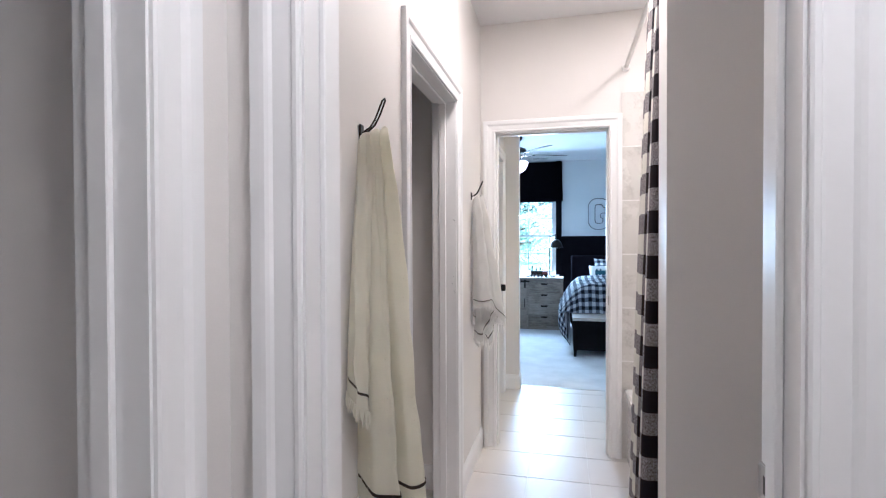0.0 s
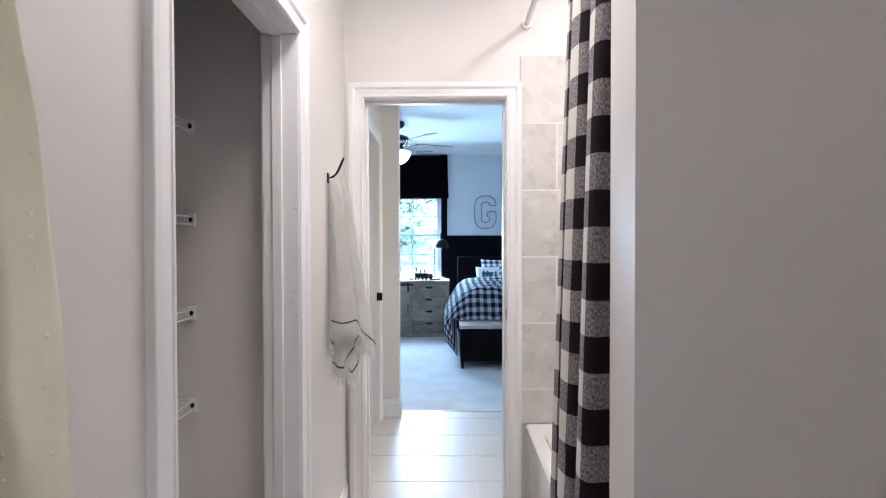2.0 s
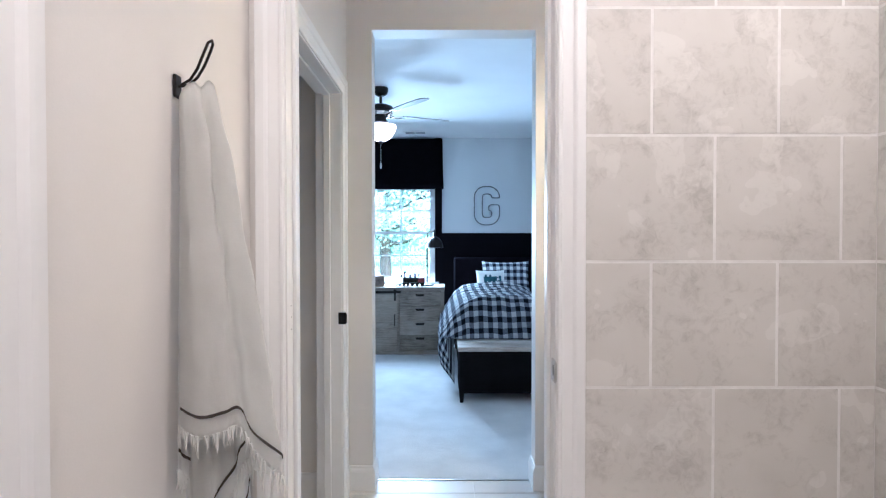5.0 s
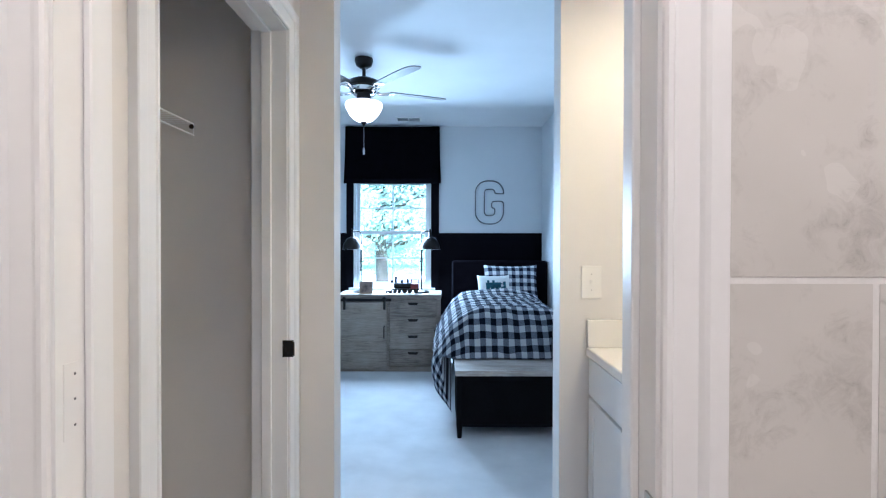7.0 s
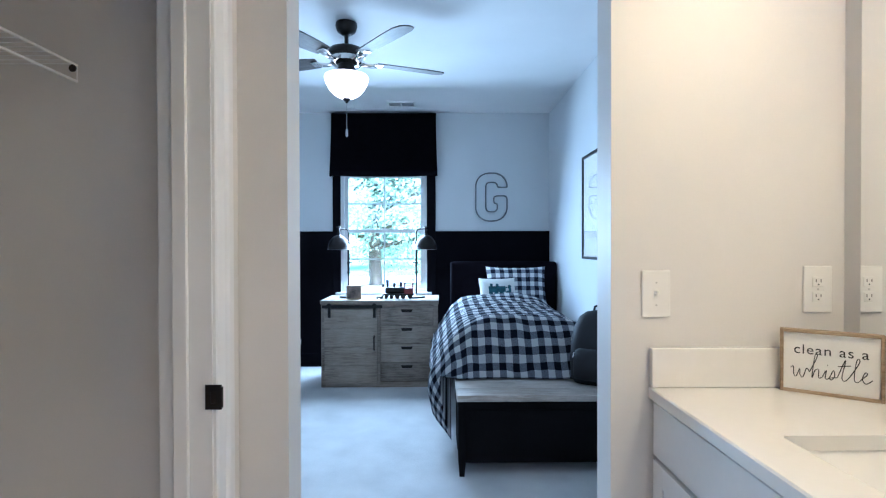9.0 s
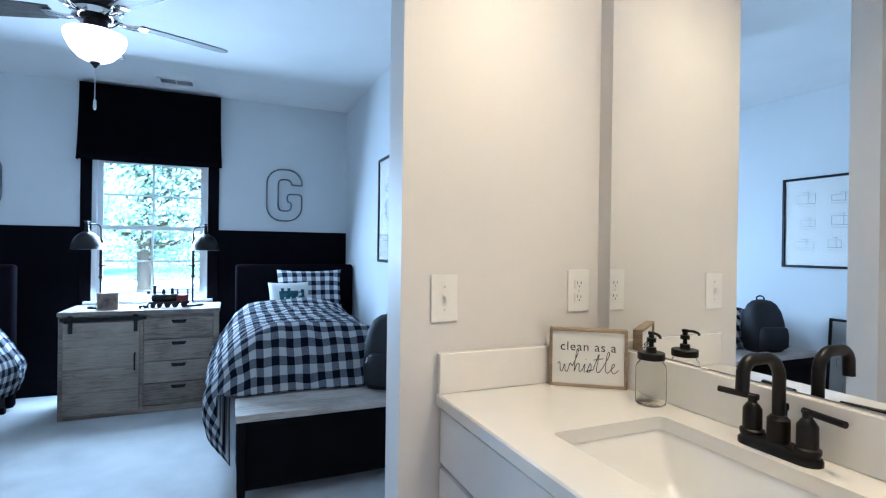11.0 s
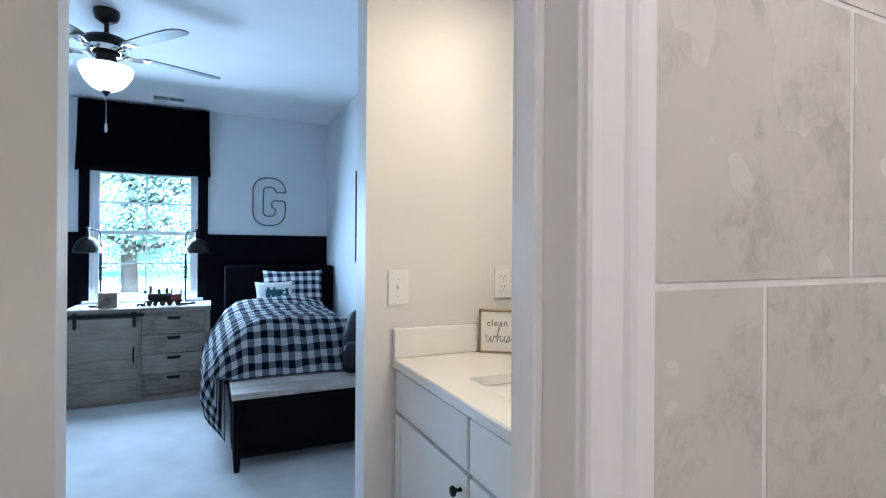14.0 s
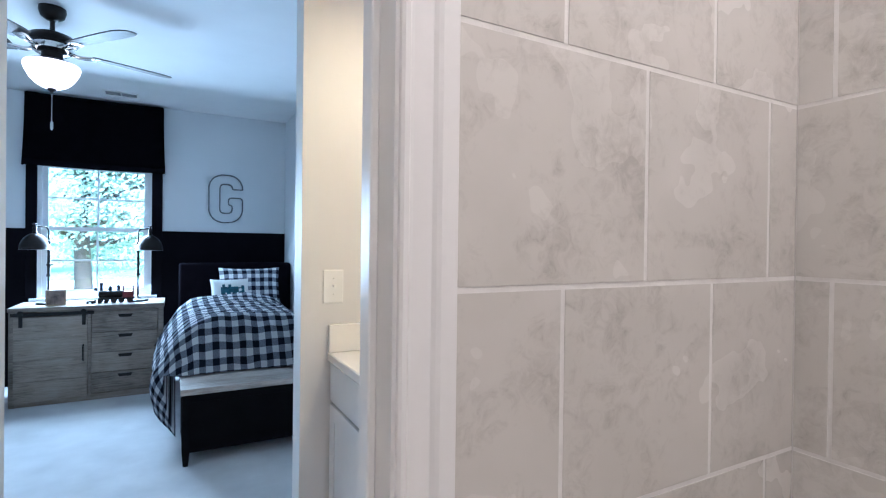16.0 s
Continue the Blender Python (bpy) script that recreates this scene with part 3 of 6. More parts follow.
curtain = thing("shower_curtain", "black and cream buffalo-check shower curtain, drawn open", "curtain")
FOLDS, PER, ns, nz = 3.25, 48, 156, 34
grid = []
for j in range(nz + 1):
    v = j / nz
    z = 0.045 + v * (ROD_Z - 0.075 - 0.045)
    row, cum = [], [0.0]
    for i in range(ns + 1):
        s = i / PER
        amp = (0.056 - 0.012 * v) * (1.12 - 0.12 * s)
        y = 2.122 + 0.232 * s - 0.0285 * s * s + 0.022 * math.sin(4 * math.pi * s) + 0.006 * math.sin(3.1 * s + 4 * v) + 0.012 * (1 - v) * s / 3
        x = ROD_X - 0.008 - 0.058 * (1 - v) ** 0.8 + amp * math.cos(2 * math.pi * s + 0.25 * math.sin(2.2 * s + 2.0 * v)) - (0.0005 - 0.0025 * v) * s
        if row:
            cum.append(cum[-1] + math.hypot(x - row[-1][0], y - row[-1][1]))
        row.append([x, y, z, 0.0, z + 0.0815])
    for i, p in enumerate(row):
        k = min(i // PER, int(FOLDS))
        a, b = cum[k * PER], cum[min((k + 1) * PER, ns)]
        part_of = (min((k + 1) * PER, ns) - k * PER) / PER
        p[3] = 0.306 * (k + part_of * (cum[i] - a) / max(b - a, 1e-6)) + 0.018
    grid.append(row)
bm = smooth_surface(bmesh.new(), grid)
part("cloth", bm, BUFFALO, curtain)
for i in range(5):
    y = 2.13 + 0.105 * i
    bm = bmesh.new()
    tube(bm, [(ROD_X + 0.022 * math.cos(a * math.pi / 8), y, ROD_Z - 0.012 + 0.028 * math.sin(a * math.pi / 8)) for a in range(17)], 0.0018, 6)
    part("ring", bm, CHROME, curtain, "metal curtain ring")


def hook(at):
    th = thing("wall_hook", "dark iron wire loop hook on the wall", "hook", at, 0, "towel hooks")
    bm = box(bmesh.new(), 0.0, 0.006, -0.012, 0.012, -0.022, 0.022, bevel=0.003)
    part("plate", bm, BRONZE, th)
    bm = bmesh.new()
    pts = [(0.004, 0.0, 0.0), (0.022, 0.003, 0.004), (0.038, 0.006, 0.022), (0.050, 0.009, 0.050), (0.062, 0.010, 0.085), (0.068, 0.006, 0.098), (0.070, -0.002, 0.102), (0.066, -0.008, 0.094), (0.056, -0.008, 0.066), (0.044, -0.006, 0.036), (0.030, -0.004, 0.014), (0.012, -0.003, 0.002)]
    tube(bm, [(x, y * 1.1, z * 0.84) for x, y, z in pts], 0.0027, 8)
    part("wire_loop", bm, BRONZE, th, smooth=60)
    return th


hook((XL + 0.001, 1.627, 1.634))
hook((XL + 0.001, 3.258, 1.608))


def along(pts, t):
    """A smooth run through control points, t from 0 to 1."""
    n = len(pts) - 1
    i = min(int(t * n), n - 1)
    u = t * n - i
    p0, p1, p2, p3 = (Vector(pts[min(max(k, 0), n)]) for k in (i - 1, i, i + 1, i + 2))
    return 0.5 * (2 * p1 + (p2 - p0) * u + (2 * p0 - 5 * p1 + 4 * p2 - p3) * u * u + (3 * p1 - p0 - 3 * p2 + p3) * u ** 3)


def draped_towel(name, label, at, falls, mat, seed, nubs=0):
    """A towel hung by one point. falls: (name, gathered top, spread hem) of each layer; top as (out, along, sink), hem as (out, along, length)."""
    rnd = random.Random(seed)
    th = thing(name, label, "towel", at)
    n, m = 96, 56
    for q, (nm, gathered, hem) in enumerate(falls):
        ph = [rnd.uniform(0, 6.28) for _ in range(3)]

        def surf(a, b):
            top, low = along(gathered, a), along(hem, a)
            e = 1 - (1 - b) ** 1.12
            x = top.x + (low.x - top.x) * e
            y = top.y + (low.y - top.y) * e
            z = -top.z - (low.z - top.z) * b
            inner = min(1.0, 6 * b) * min(1.0, 5 * a, 5 * (1 - a))
            x += 0.008 * inner * math.sin(2 * math.pi * (3.2 * a + 0.25 * math.sin(2.4 * b + ph[0])) + ph[1]) * (1 - 0.5 * b)
            x += 0.007 * inner * noise.noise(Vector((a * 7, b * 9, seed + q))) + 0.0012 * noise.noise(Vector((a * 60, b * 120, seed)))
            y += 0.006 * b * math.sin(4 * b + ph[2]) + 0.003 * noise.noise(Vector((a * 9, b * 11, seed + 7)))
            return (max(x, 0.003), y, z)

        grid = [[(*surf(i / n, j / m), i / n * 0.5, j / m) for i in range(n + 1)] for j in range(m + 1)]
        part(nm, smooth_surface(bmesh.new(), grid, 0.004), mat, th)
        strip = [[tuple(Vector(surf(i / n, b)) + Vector((0.0035, -0.003, 0))) for i in range(n + 1)] for b in (0.936, 0.945)]
        part("stripe", smooth_surface(bmesh.new(), strip, 0.001), HEM, th, "dark grey woven stripe")
        bm = bmesh.new()
        for i in range(54):
            a = (i + rnd.uniform(0.1, 0.9)) / 54
            p = Vector(surf(a, 1.0))
            ln, dy = rnd.uniform(0.016, 0.038), rnd.uniform(-0.009, 0.009)
            tube(bm, [p + Vector((0, 0, 0.004)), p + Vector((rnd.uniform(-0.003, 0.004), dy * 0.5, -ln * 0.5)), p + Vector((0, dy, -ln))], [0.0027, 0.0023, 0.0008], 5)
        tagged(part("fringe", bm, mat, th, "loose cream fringe"), kind="stuff")
        if nubs and q == 0:
            bm = bmesh.new()
            for col in (0.10, 0.24, 0.42, 0.55, 0.70, 0.86):
                for i in range(nubs):
                    p = Vector(surf(col + rnd.uniform(-0.008, 0.008), (i + rnd.uniform(0.2, 0.8)) / nubs))
                    bmesh.ops.create_icosphere(bm, subdivisions=1, radius=rnd.uniform(0.0014, 0.0024), matrix=Matrix.Translation(p + Vector((0.002, -0.001, 0))))
            tagged(part("nub", bm, mat, th, "small woven tufts"), kind="stuff")
    return th


draped_towel("bath_towel", "long cream cotton towel hung on a hook", (XL + 0.002, 1.628, 1.634), [
    ("front_fall", [(0.018, -0.030, 0.03), (0.036, -0.026, 0.008), (0.048, -0.020, -0.004), (0.056, -0.010, -0.004), (0.050, -0.002, 0.006), (0.064, 0.0, -0.014), (0.074, 0.006, -0.006), (0.050, 0.016, 0.01), (0.018, 0.020, 0.04)], [(0.006, -0.050, 0.95), (0.070, -0.098, 0.975), (0.104, -0.074, 0.99), (0.130, -0.058, 0.99), (0.066, -0.006, 0.97), (0.146, -0.028, 0.985), (0.182, 0.002, 0.975), (0.110, 0.050, 0.95), (0.016, 0.060, 0.93)]),
    ("back_fall", [(0.010, -0.042, 0.03), (0.020, -0.040, 0.012), (0.032, -0.032, 0.006), (0.038, -0.022, 0.008), (0.026, -0.012, 0.02)], [(0.012, -0.128, 0.66), (0.040, -0.146, 0.69), (0.062, -0.120, 0.71), (0.046, -0.085, 0.73), (0.014, -0.055, 0.74)])], TOWELCREAM, 3, 34)
draped_towel("hand_towel", "white cotton towel with a grey stripe and fringe", (XL + 0.002, 3.262, 1.606), [
    ("front_fall", [(0.012, -0.016, 0.02), (0.026, -0.024, 0.004), (0.042, -0.020, -0.006), (0.050, -0.010, 0.0), (0.062, -0.004, -0.014), (0.070, 0.004, 0.0), (0.046, 0.014, 0.01), (0.016, 0.018, 0.03)], [(0.014, -0.024, 0.635), (0.058, -0.052, 0.645), (0.110, -0.040, 0.640), (0.118, -0.016, 0.640), (0.156, -0.014, 0.690), (0.196, 0.002, 0.745), (0.120, 0.036, 0.740), (0.020, 0.046, 0.70)]),
    ("middle_fall", [(0.010, -0.008, 0.02), (0.022, -0.010, 0.01), (0.034, 0.0, 0.01), (0.026, 0.010, 0.02)], [(0.014, -0.012, 0.83), (0.060, -0.022, 0.850), (0.096, -0.004, 0.770), (0.142, 0.004, 0.690)]),
    ("back_fall", [(0.006, -0.004, 0.02), (0.012, 0.002, 0.01), (0.024, 0.006, 0.01), (0.014, 0.014, 0.02)], [(0.008, -0.020, 0.72), (0.034, 0.006, 0.770), (0.100, 0.014, 0.880), (0.128, 0.024, 0.800)])], TOWELWHITE, 8)

# linen closet: wire shelves with folded towels
SHELF_X0, SHELF_X1 = -0.985, -0.585


def wire_shelf(name, label, x0, x1, y0, y1, z, drop=0.030, rod=False, gap=0.026, group="closet wire shelves", lip=1, bracket=True):
    th = thing(name, label, "wire shelf", (0, 0, 0), 0, group)
    for nm, pts in (("front_rail", [(x1, y0, z), (x1, y1, z)]), ("front_lip", [(x1, y0, z - drop), (x1, y1, z - drop)]), ("back_rail", [(x0, y0, z), (x0, y1, z)]), ("middle_rail", [((x0 + x1) / 2, y0, z - 0.004), ((x0 + x1) / 2, y1, z - 0.004)])):
        part(nm, tube(bmesh.new(), pts, 0.0032, 8), WIRE, th)
    bm = bmesh.new()
    n = int((y1 - y0) / gap)
    for k in range(n + 1):
        y = y0 + (y1 - y0) * k / n
        tube(bm, [(x0, y, z + 0.004), (x1 - 0.004, y, z + 0.004)] + ([(x1, y, z), (x1, y, z - drop)] if k % lip == 0 else []), 0.0015, 5)
    tagged(part("cross_wire", bm, WIRE, th, "thin white cross wires"), kind="stuff")
    for y in (y0 - 0.001, y1 - 0.013) if bracket else ():
        bm = box(bmesh.new(), x1 - 0.018, x1 + 0.016, y, y + 0.014, z - drop - 0.010, z + 0.012, bevel=0.004)
        part("end_bracket", bm, PLASTIC, th, "white plastic end bracket")
    bm = tube(bmesh.new(), [(x1 + 0.0, y1 - 0.016, z - 0.012), (x1, y1 - 0.0128, z - 0.012)], 0.009, 12)
    part("screw", bm, BRONZE, th, "dark screw in the bracket")
    if rod:
        part("hanging_rod", tube(bmesh.new(), [(x1 - 0.03, y0, z - 0.075), (x1 - 0.03, y1, z - 0.075)], 0.009, 12), WIRE, th)
    return th


for z in (1.776, 1.432, 1.087, 0.744):
    wire_shelf("wire_shelf", "white coated wire shelf in the linen closet", SHELF_X0, SHELF_X1, 1.927, 2.984, z)


def folded_towel(x0, x1, y0, y1, z0, z1, seed, label):
    th = thing("folded_towel", label, "towel", (0, 0, 0), 0, "folded towels on the shelf")
    layers = 1
    h = (z1 - z0) / layers
    for k in range(layers):
        grid = []
        za, zb = z0 + k * h, z0 + (k + 1) * h - 0.001
        for i in range(25):
            t = i / 24
            row = []
            for j in range(17):
                a = 2 * math.pi * j / 16
                cx, cz = abs(math.cos(a)) ** 0.35 * math.copysign(1, math.cos(a)), abs(math.sin(a)) ** 0.7 * math.copysign(1, math.sin(a))
                e = 1 - 0.62 * (2 * t - 1) ** 14 + 0.03 * math.sin(5 * t + seed)
                sag = 0.004 * noise.noise(Vector((t * 3, k * 2.3, seed)))
                row.append(((x0 + x1) / 2 + (x1 - x0) / 2 * cx * (1 - 0.02 * k) * e, y0 + (y1 - y0) * t, (za + zb) / 2 + (zb - za) / 2 * cz * e + sag, t * 0.4, j * 0.02))
            grid.append(row)
        bm = smooth_surface(bmesh.new(), grid)
        bmesh.ops.holes_fill(bm, edges=[e for e in bm.edges if e.is_boundary])
        part("fold", bm, TOWELTAN, th)


folded_towel(-0.95, -0.572, 2.30, 2.935, 1.0925, 1.196, 1, "thick folded beige bath towel on a wire shelf")
folded_towel(-0.94, -0.595, 2.34, 2.835, 1.197, 1.265, 5, "smaller folded beige towel lying on another towel")
bin_ = thing("storage_bin", "dark fabric storage bin on the top wire shelf", "storage bin")
part("body", loft(bmesh.new(), [rounded_ring(-0.95, -0.64, 2.30, 2.80, 0.02, 1.781), rounded_ring(-0.96, -0.63, 2.29, 2.81, 0.02, 2.02), rounded_ring(-0.95, -0.64, 2.30, 2.80, 0.02, 2.02), rounded_ring(-0.94, -0.65, 2.31, 2.79, 0.02, 1.80)], True, True), BAGCLOTH, bin_, smooth=40)
part("rim", loft(bmesh.new(), [rounded_ring(-0.964, -0.626, 2.286, 2.814, 0.02, 2.005), rounded_ring(-0.964, -0.626, 2.286, 2.814, 0.02, 2.03), rounded_ring(-0.95, -0.64, 2.30, 2.80, 0.02, 2.03), rounded_ring(-0.95, -0.64, 2.30, 2.80, 0.02, 2.005)], False), DARKWOOD, bin_, smooth=40)
wire_shelf("wire_shelf", "white wire shelf with a lip in the vanity closet", -0.985, -0.51, 3.907, 4.858, 1.738, 0.040, False, 0.026, lip=12, bracket=False)
wire_shelf("wire_shelf", "white wire shelf in the dark hall closet", -0.985, -0.55, -1.09, 0.998, 2.0, 0.04, False, 0.03)

# ---- vanity ----
CX, CZ, CYN, CYF = 0.945, 0.912, Y2B + 0.002, Y3 - 0.002
vanity = thing("vanity_cabinet", "white painted shaker vanity cabinet under a pale counter", "cabinet")
part("body", boxes((0.972, XM - 0.003, CYN, CYF, 0.10, 0.700), (0.972, 1.02, CYN, CYF, 0.70, CZ - 0.03), (1.02, XM - 0.003, CYN, 4.10, 0.70, CZ - 0.03), (1.02, XM - 0.003, 4.64, CYF, 0.70, CZ - 0.03)), CABINET, vanity)
part("toe_kick", boxes((1.04, XM - 0.02, CYN, CYF, 0.0, 0.10)), CABINET, vanity)


def knob(parent, at):
    bm = turned(bmesh.new(), [(0.006, 0.0), (0.0045, 0.010), (0.006, 0.016), (0.013, 0.020), (0.0145, 0.025), (0.012, 0.029), (0.002, 0.031)], 16)
    ob = part("knob", bm, BLACKMETAL, parent, "matte black round knob", 50)
    ob.matrix_local = pose(*at, 0, -90, 0)


for k, (a, b) in enumerate(((3.785, 4.372), (4.388, 4.925))):
    bm = box(bmesh.new(), 0.953, 0.971, a, b, 0.735, 0.873, bevel=0.0025)
    part("drawer_front", bm, CABINET, vanity)
    d = box(bmesh.new(), 0.957, 0.971, a, b, 0.115, 0.722, bevel=0.002)
    dr = part("door", d, CABINET, vanity)
    for nm, r in (("stile", (0.953, 0.9572, a, a + 0.055, 0.115, 0.722)), ("stile", (0.953, 0.9572, b - 0.055, b, 0.115, 0.722)), ("rail", (0.953, 0.9572, a + 0.055, b - 0.055, 0.115, 0.17)), ("rail", (0.953, 0.9572, a + 0.055, b - 0.055, 0.667, 0.722))):
        part(nm, box(bmesh.new(), *r, bevel=0.001, seg=1), CABINET, dr)
    knob(dr, (0.953, b - 0.030 if k == 0 else a + 0.030, 0.676))

top = thing("countertop", "glossy off-white cultured marble counter with backsplash", "countertop")
SX0, SX1, SY0, SY1 = 1.062, 1.362, 4.135, 4.590
bm = bmesh.new()
outer, inner = rounded_ring(CX, XM - 0.001, CYN, CYF, 0.003, CZ), rounded_ring(SX0, SX1, SY0, SY1, 0.014, CZ)
low = [(x, y, CZ - 0.030) for x, y, z in outer]
edge = [(x + (0.004 if x < 1.0 else 0), y, CZ) for x, y, z in outer]
mid = [(x, y, CZ - 0.004) for x, y, z in outer]
loft(bm, [[(x, y, CZ - 0.030) for x, y, z in inner], low, mid, edge, inner, [(x, y, CZ - 0.030) for x, y, z in inner]], False)
part("slab", bm, COUNTER, top, smooth=35)
part("back_splash", box(bmesh.new(), XM - 0.022, XM - 0.001, CYN, CYF - 0.022, CZ + 0.0005, 1.017, bevel=0.003), COUNTER, top)
part("side_splash", box(bmesh.new(), CX + 0.002, XM - 0.001, CYF - 0.021, CYF, CZ + 0.0005, 1.017, bevel=0.003), COUNTER, top)

sink = thing("sink", "white rectangular undermount sink basin", "sink")
bm = loft(bmesh.new(), [rounded_ring(SX0 - 0.02, SX1 + 0.02, SY0 - 0.02, SY1 + 0.02, 0.02, CZ - 0.0315), rounded_ring(SX0 - 0.003, SX1 + 0.003, SY0 - 0.003, SY1 + 0.003, 0.014, CZ - 0.0315), rounded_ring(SX0 + 0.003, SX1 - 0.003, SY0 + 0.003, SY1 - 0.003, 0.014, CZ - 0.045), rounded_ring(SX0 + 0.030, SX1 - 0.022, SY0 + 0.050, SY1 - 0.050, 0.018, CZ - 0.125), rounded_ring(SX0 + 0.050, SX1 - 0.040, SY0 + 0.080, SY1 - 0.080, 0.020, CZ - 0.146), rounded_ring(SX0 + 0.12, SX1 - 0.12, SY0 + 0.17, SY1 - 0.17, 0.02, CZ - 0.160)])
part("basin", bm, WHITEWARE, sink, smooth=50)
part("drain", turned(bmesh.new(), [(0.002, 0), (0.022, 0.0), (0.022, 0.003), (0.016, 0.005), (0.002, 0.005)], 20, (1.205, 4.348, CZ - 0.1615)), BRONZE, sink, "dark drain", 40)

fa = thing("faucet", "matte black two-handle centerset bathroom faucet", "faucet", (1.406, 4.352, CZ))
fa.matrix_world = pose(1.406, 4.352, CZ) @ Matrix.Scale(0.92, 4)
bm = loft(bmesh.new(), [rounded_ring(-0.027, 0.027, -0.083, 0.083, 0.0265, z) if k == 0 else rounded_ring(-0.027 + k, 0.027 - k, -0.083 + k, 0.083 - k, 0.0265 - k, z) for k, z in ((0, 0.0), (0, 0.010), (0.002, 0.013), (0.005, 0.014), (0.006, 0.022), (0.008, 0.024))], True, True)
part("base_plate", bm, BLACKMETAL, fa, smooth=35)
bm = turned(bmesh.new(), [(0.021, 0.022), (0.021, 0.070), (0.017, 0.074), (0.0145, 0.078)], 24)
part("spout_collar", bm, BLACKMETAL, fa, smooth=40)
R = 0.045
arc = [(0, 0, 0.075), (0, 0, 0.153)] + [(-R + R * math.cos(a), 0, 0.153 + R * math.sin(a)) for a in [radians(10 * k) for k in range(1, 10)]] + [(-R - 0.035, 0, 0.153 + R)] + [(-R - 0.035 - 0.03 * math.sin(a), 0, 0.153 + R - 0.03 + 0.03 * math.cos(a)) for a in [radians(15 * k) for k in range(1, 6)]] + [(-R - 0.066, 0, 0.138)]
part("spout", tube(bmesh.new(), arc, 0.0125, 16), BLACKMETAL, fa, smooth=50)
part("lift_rod", tube(turned(bmesh.new(), [(0.0045, 0.0), (0.0055, 0.006), (0.0045, 0.014)], 10, (0.024, 0.0, 0.085)), [(0.024, 0, 0.02), (0.024, 0, 0.088)], 0.0022, 8), BLACKMETAL, fa, smooth=40)
for s in (-1, 1):
    hb = part("handle", turned(bmesh.new(), [(0.024, 0.022), (0.024, 0.030), (0.019, 0.033), (0.019, 0.038), (0.0185, 0.075), (0.012, 0.085), (0.009, 0.088), (0.009, 0.104)], 24, (0.0, s * 0.056, 0.0)), BLACKMETAL, fa, smooth=40)
    part("lever", tube(bmesh.new(), [(0.004, s * 0.046, 0.100), (-0.004, s * 0.085, 0.100), (-0.012, s * 0.128, 0.100)], 0.0068, 12), BLACKMETAL, hb, smooth=50)

sd = thing("soap_dispenser", "clear glass jar soap dispenser with a black pump", "soap dispenser", (1.408, 4.666, CZ))
bm = loft(bmesh.new(), [[(r * math.cos(2 * math.pi * k / 28), r * math.sin(2 * math.pi * k / 28), z) for k in range(28)] for r, z in ((0.034, 0.0), (0.039, 0.004), (0.040, 0.014), (0.040, 0.095), (0.037, 0.108), (0.031, 0.114), (0.031, 0.122), (0.0295, 0.122), (0.0295, 0.113), (0.0355, 0.106), (0.0385, 0.094), (0.0385, 0.014), (0.036, 0.008))], True, True)
jar = part("jar", bm, JARGLASS, sd, "clear glass mason jar", 40)
jar.visible_shadow = False
part("lid", turned(bmesh.new(), [(0.035, 0.1225), (0.0355, 0.124), (0.0355, 0.139), (0.034, 0.141), (0.014, 0.141), (0.013, 0.155), (0.009, 0.156)], 28), BLACKMETAL, sd, smooth=35)
pu = part("pump", turned(bmesh.new(), [(0.006, 0.155), (0.006, 0.168), (0.0125, 0.169), (0.0125, 0.180), (0.007, 0.181), (0.007, 0.188), (0.009, 0.189), (0.009, 0.197), (0.003, 0.198)], 20), BLACKMETAL, sd, smooth=35)
part("nozzle", tube(bmesh.new(), [(0.0, -0.002, 0.193), (-0.006, -0.024, 0.194), (-0.008, -0.036, 0.191), (-0.009, -0.040, 0.185)], 0.0038, 10), BLACKMETAL, pu, smooth=50)
sd.matrix_world = pose(1.408, 4.666, CZ) @ Matrix.Scale(0.91, 4)


def lettering(text, size, at, parent, mat, shear=0.0, spacing=1.0):
    cu = bpy.data.curves.new("lettering", "FONT")
    cu.body, cu.size, cu.shear, cu.extrude, cu.space_character = text, size, shear, 0.0004, spacing
    cu.align_x, cu.align_y = "CENTER", "CENTER"
    tmp = bpy.data.objects.new("lettering", cu)
    scene.collection.objects.link(tmp)
    mesh = bpy.data.meshes.new_from_object(tmp.evaluated_get(bpy.context.evaluated_depsgraph_get()))
    bpy.data.objects.remove(tmp)
    bpy.data.curves.remove(cu)
    mesh.name = "lettering"
    mesh.materials.clear()
    mesh.materials.append(mat)
    ob = new("lettering", mesh)
    ob.parent = parent
    ob.matrix_local = at
    return ob


def script_word(strokes, size, at, parent, mat):
    """Handwritten strokes: bezier-like runs of points, drawn with a pen's width."""
    bm = bmesh.new()
    for st in strokes:
        n = len(st)
        pts = []
        for i in range(n - 1):
            p0, p1, p2, p3 = (Vector((*st[min(max(k, 0), n - 1)], 0)) for k in (i - 1, i, i + 1, i + 2))
            for k in range(5):
                t = k / 5
                pts.append(0.5 * (2 * p1 + (p2 - p0) * t + (2 * p0 - 5 * p1 + 4 * p2 - p3) * t * t + (3 * p1 - p0 - 3 * p2 + p3) * t ** 3))
        pts.append(Vector((*st[-1], 0)))
        tube(bm, [p * size for p in pts], size * 0.021, 6)
    for v in bm.verts:
        v.co.z *= 0.3
    ob = part("script_lettering", bm, mat, parent)
    ob.matrix_local = at
    return ob


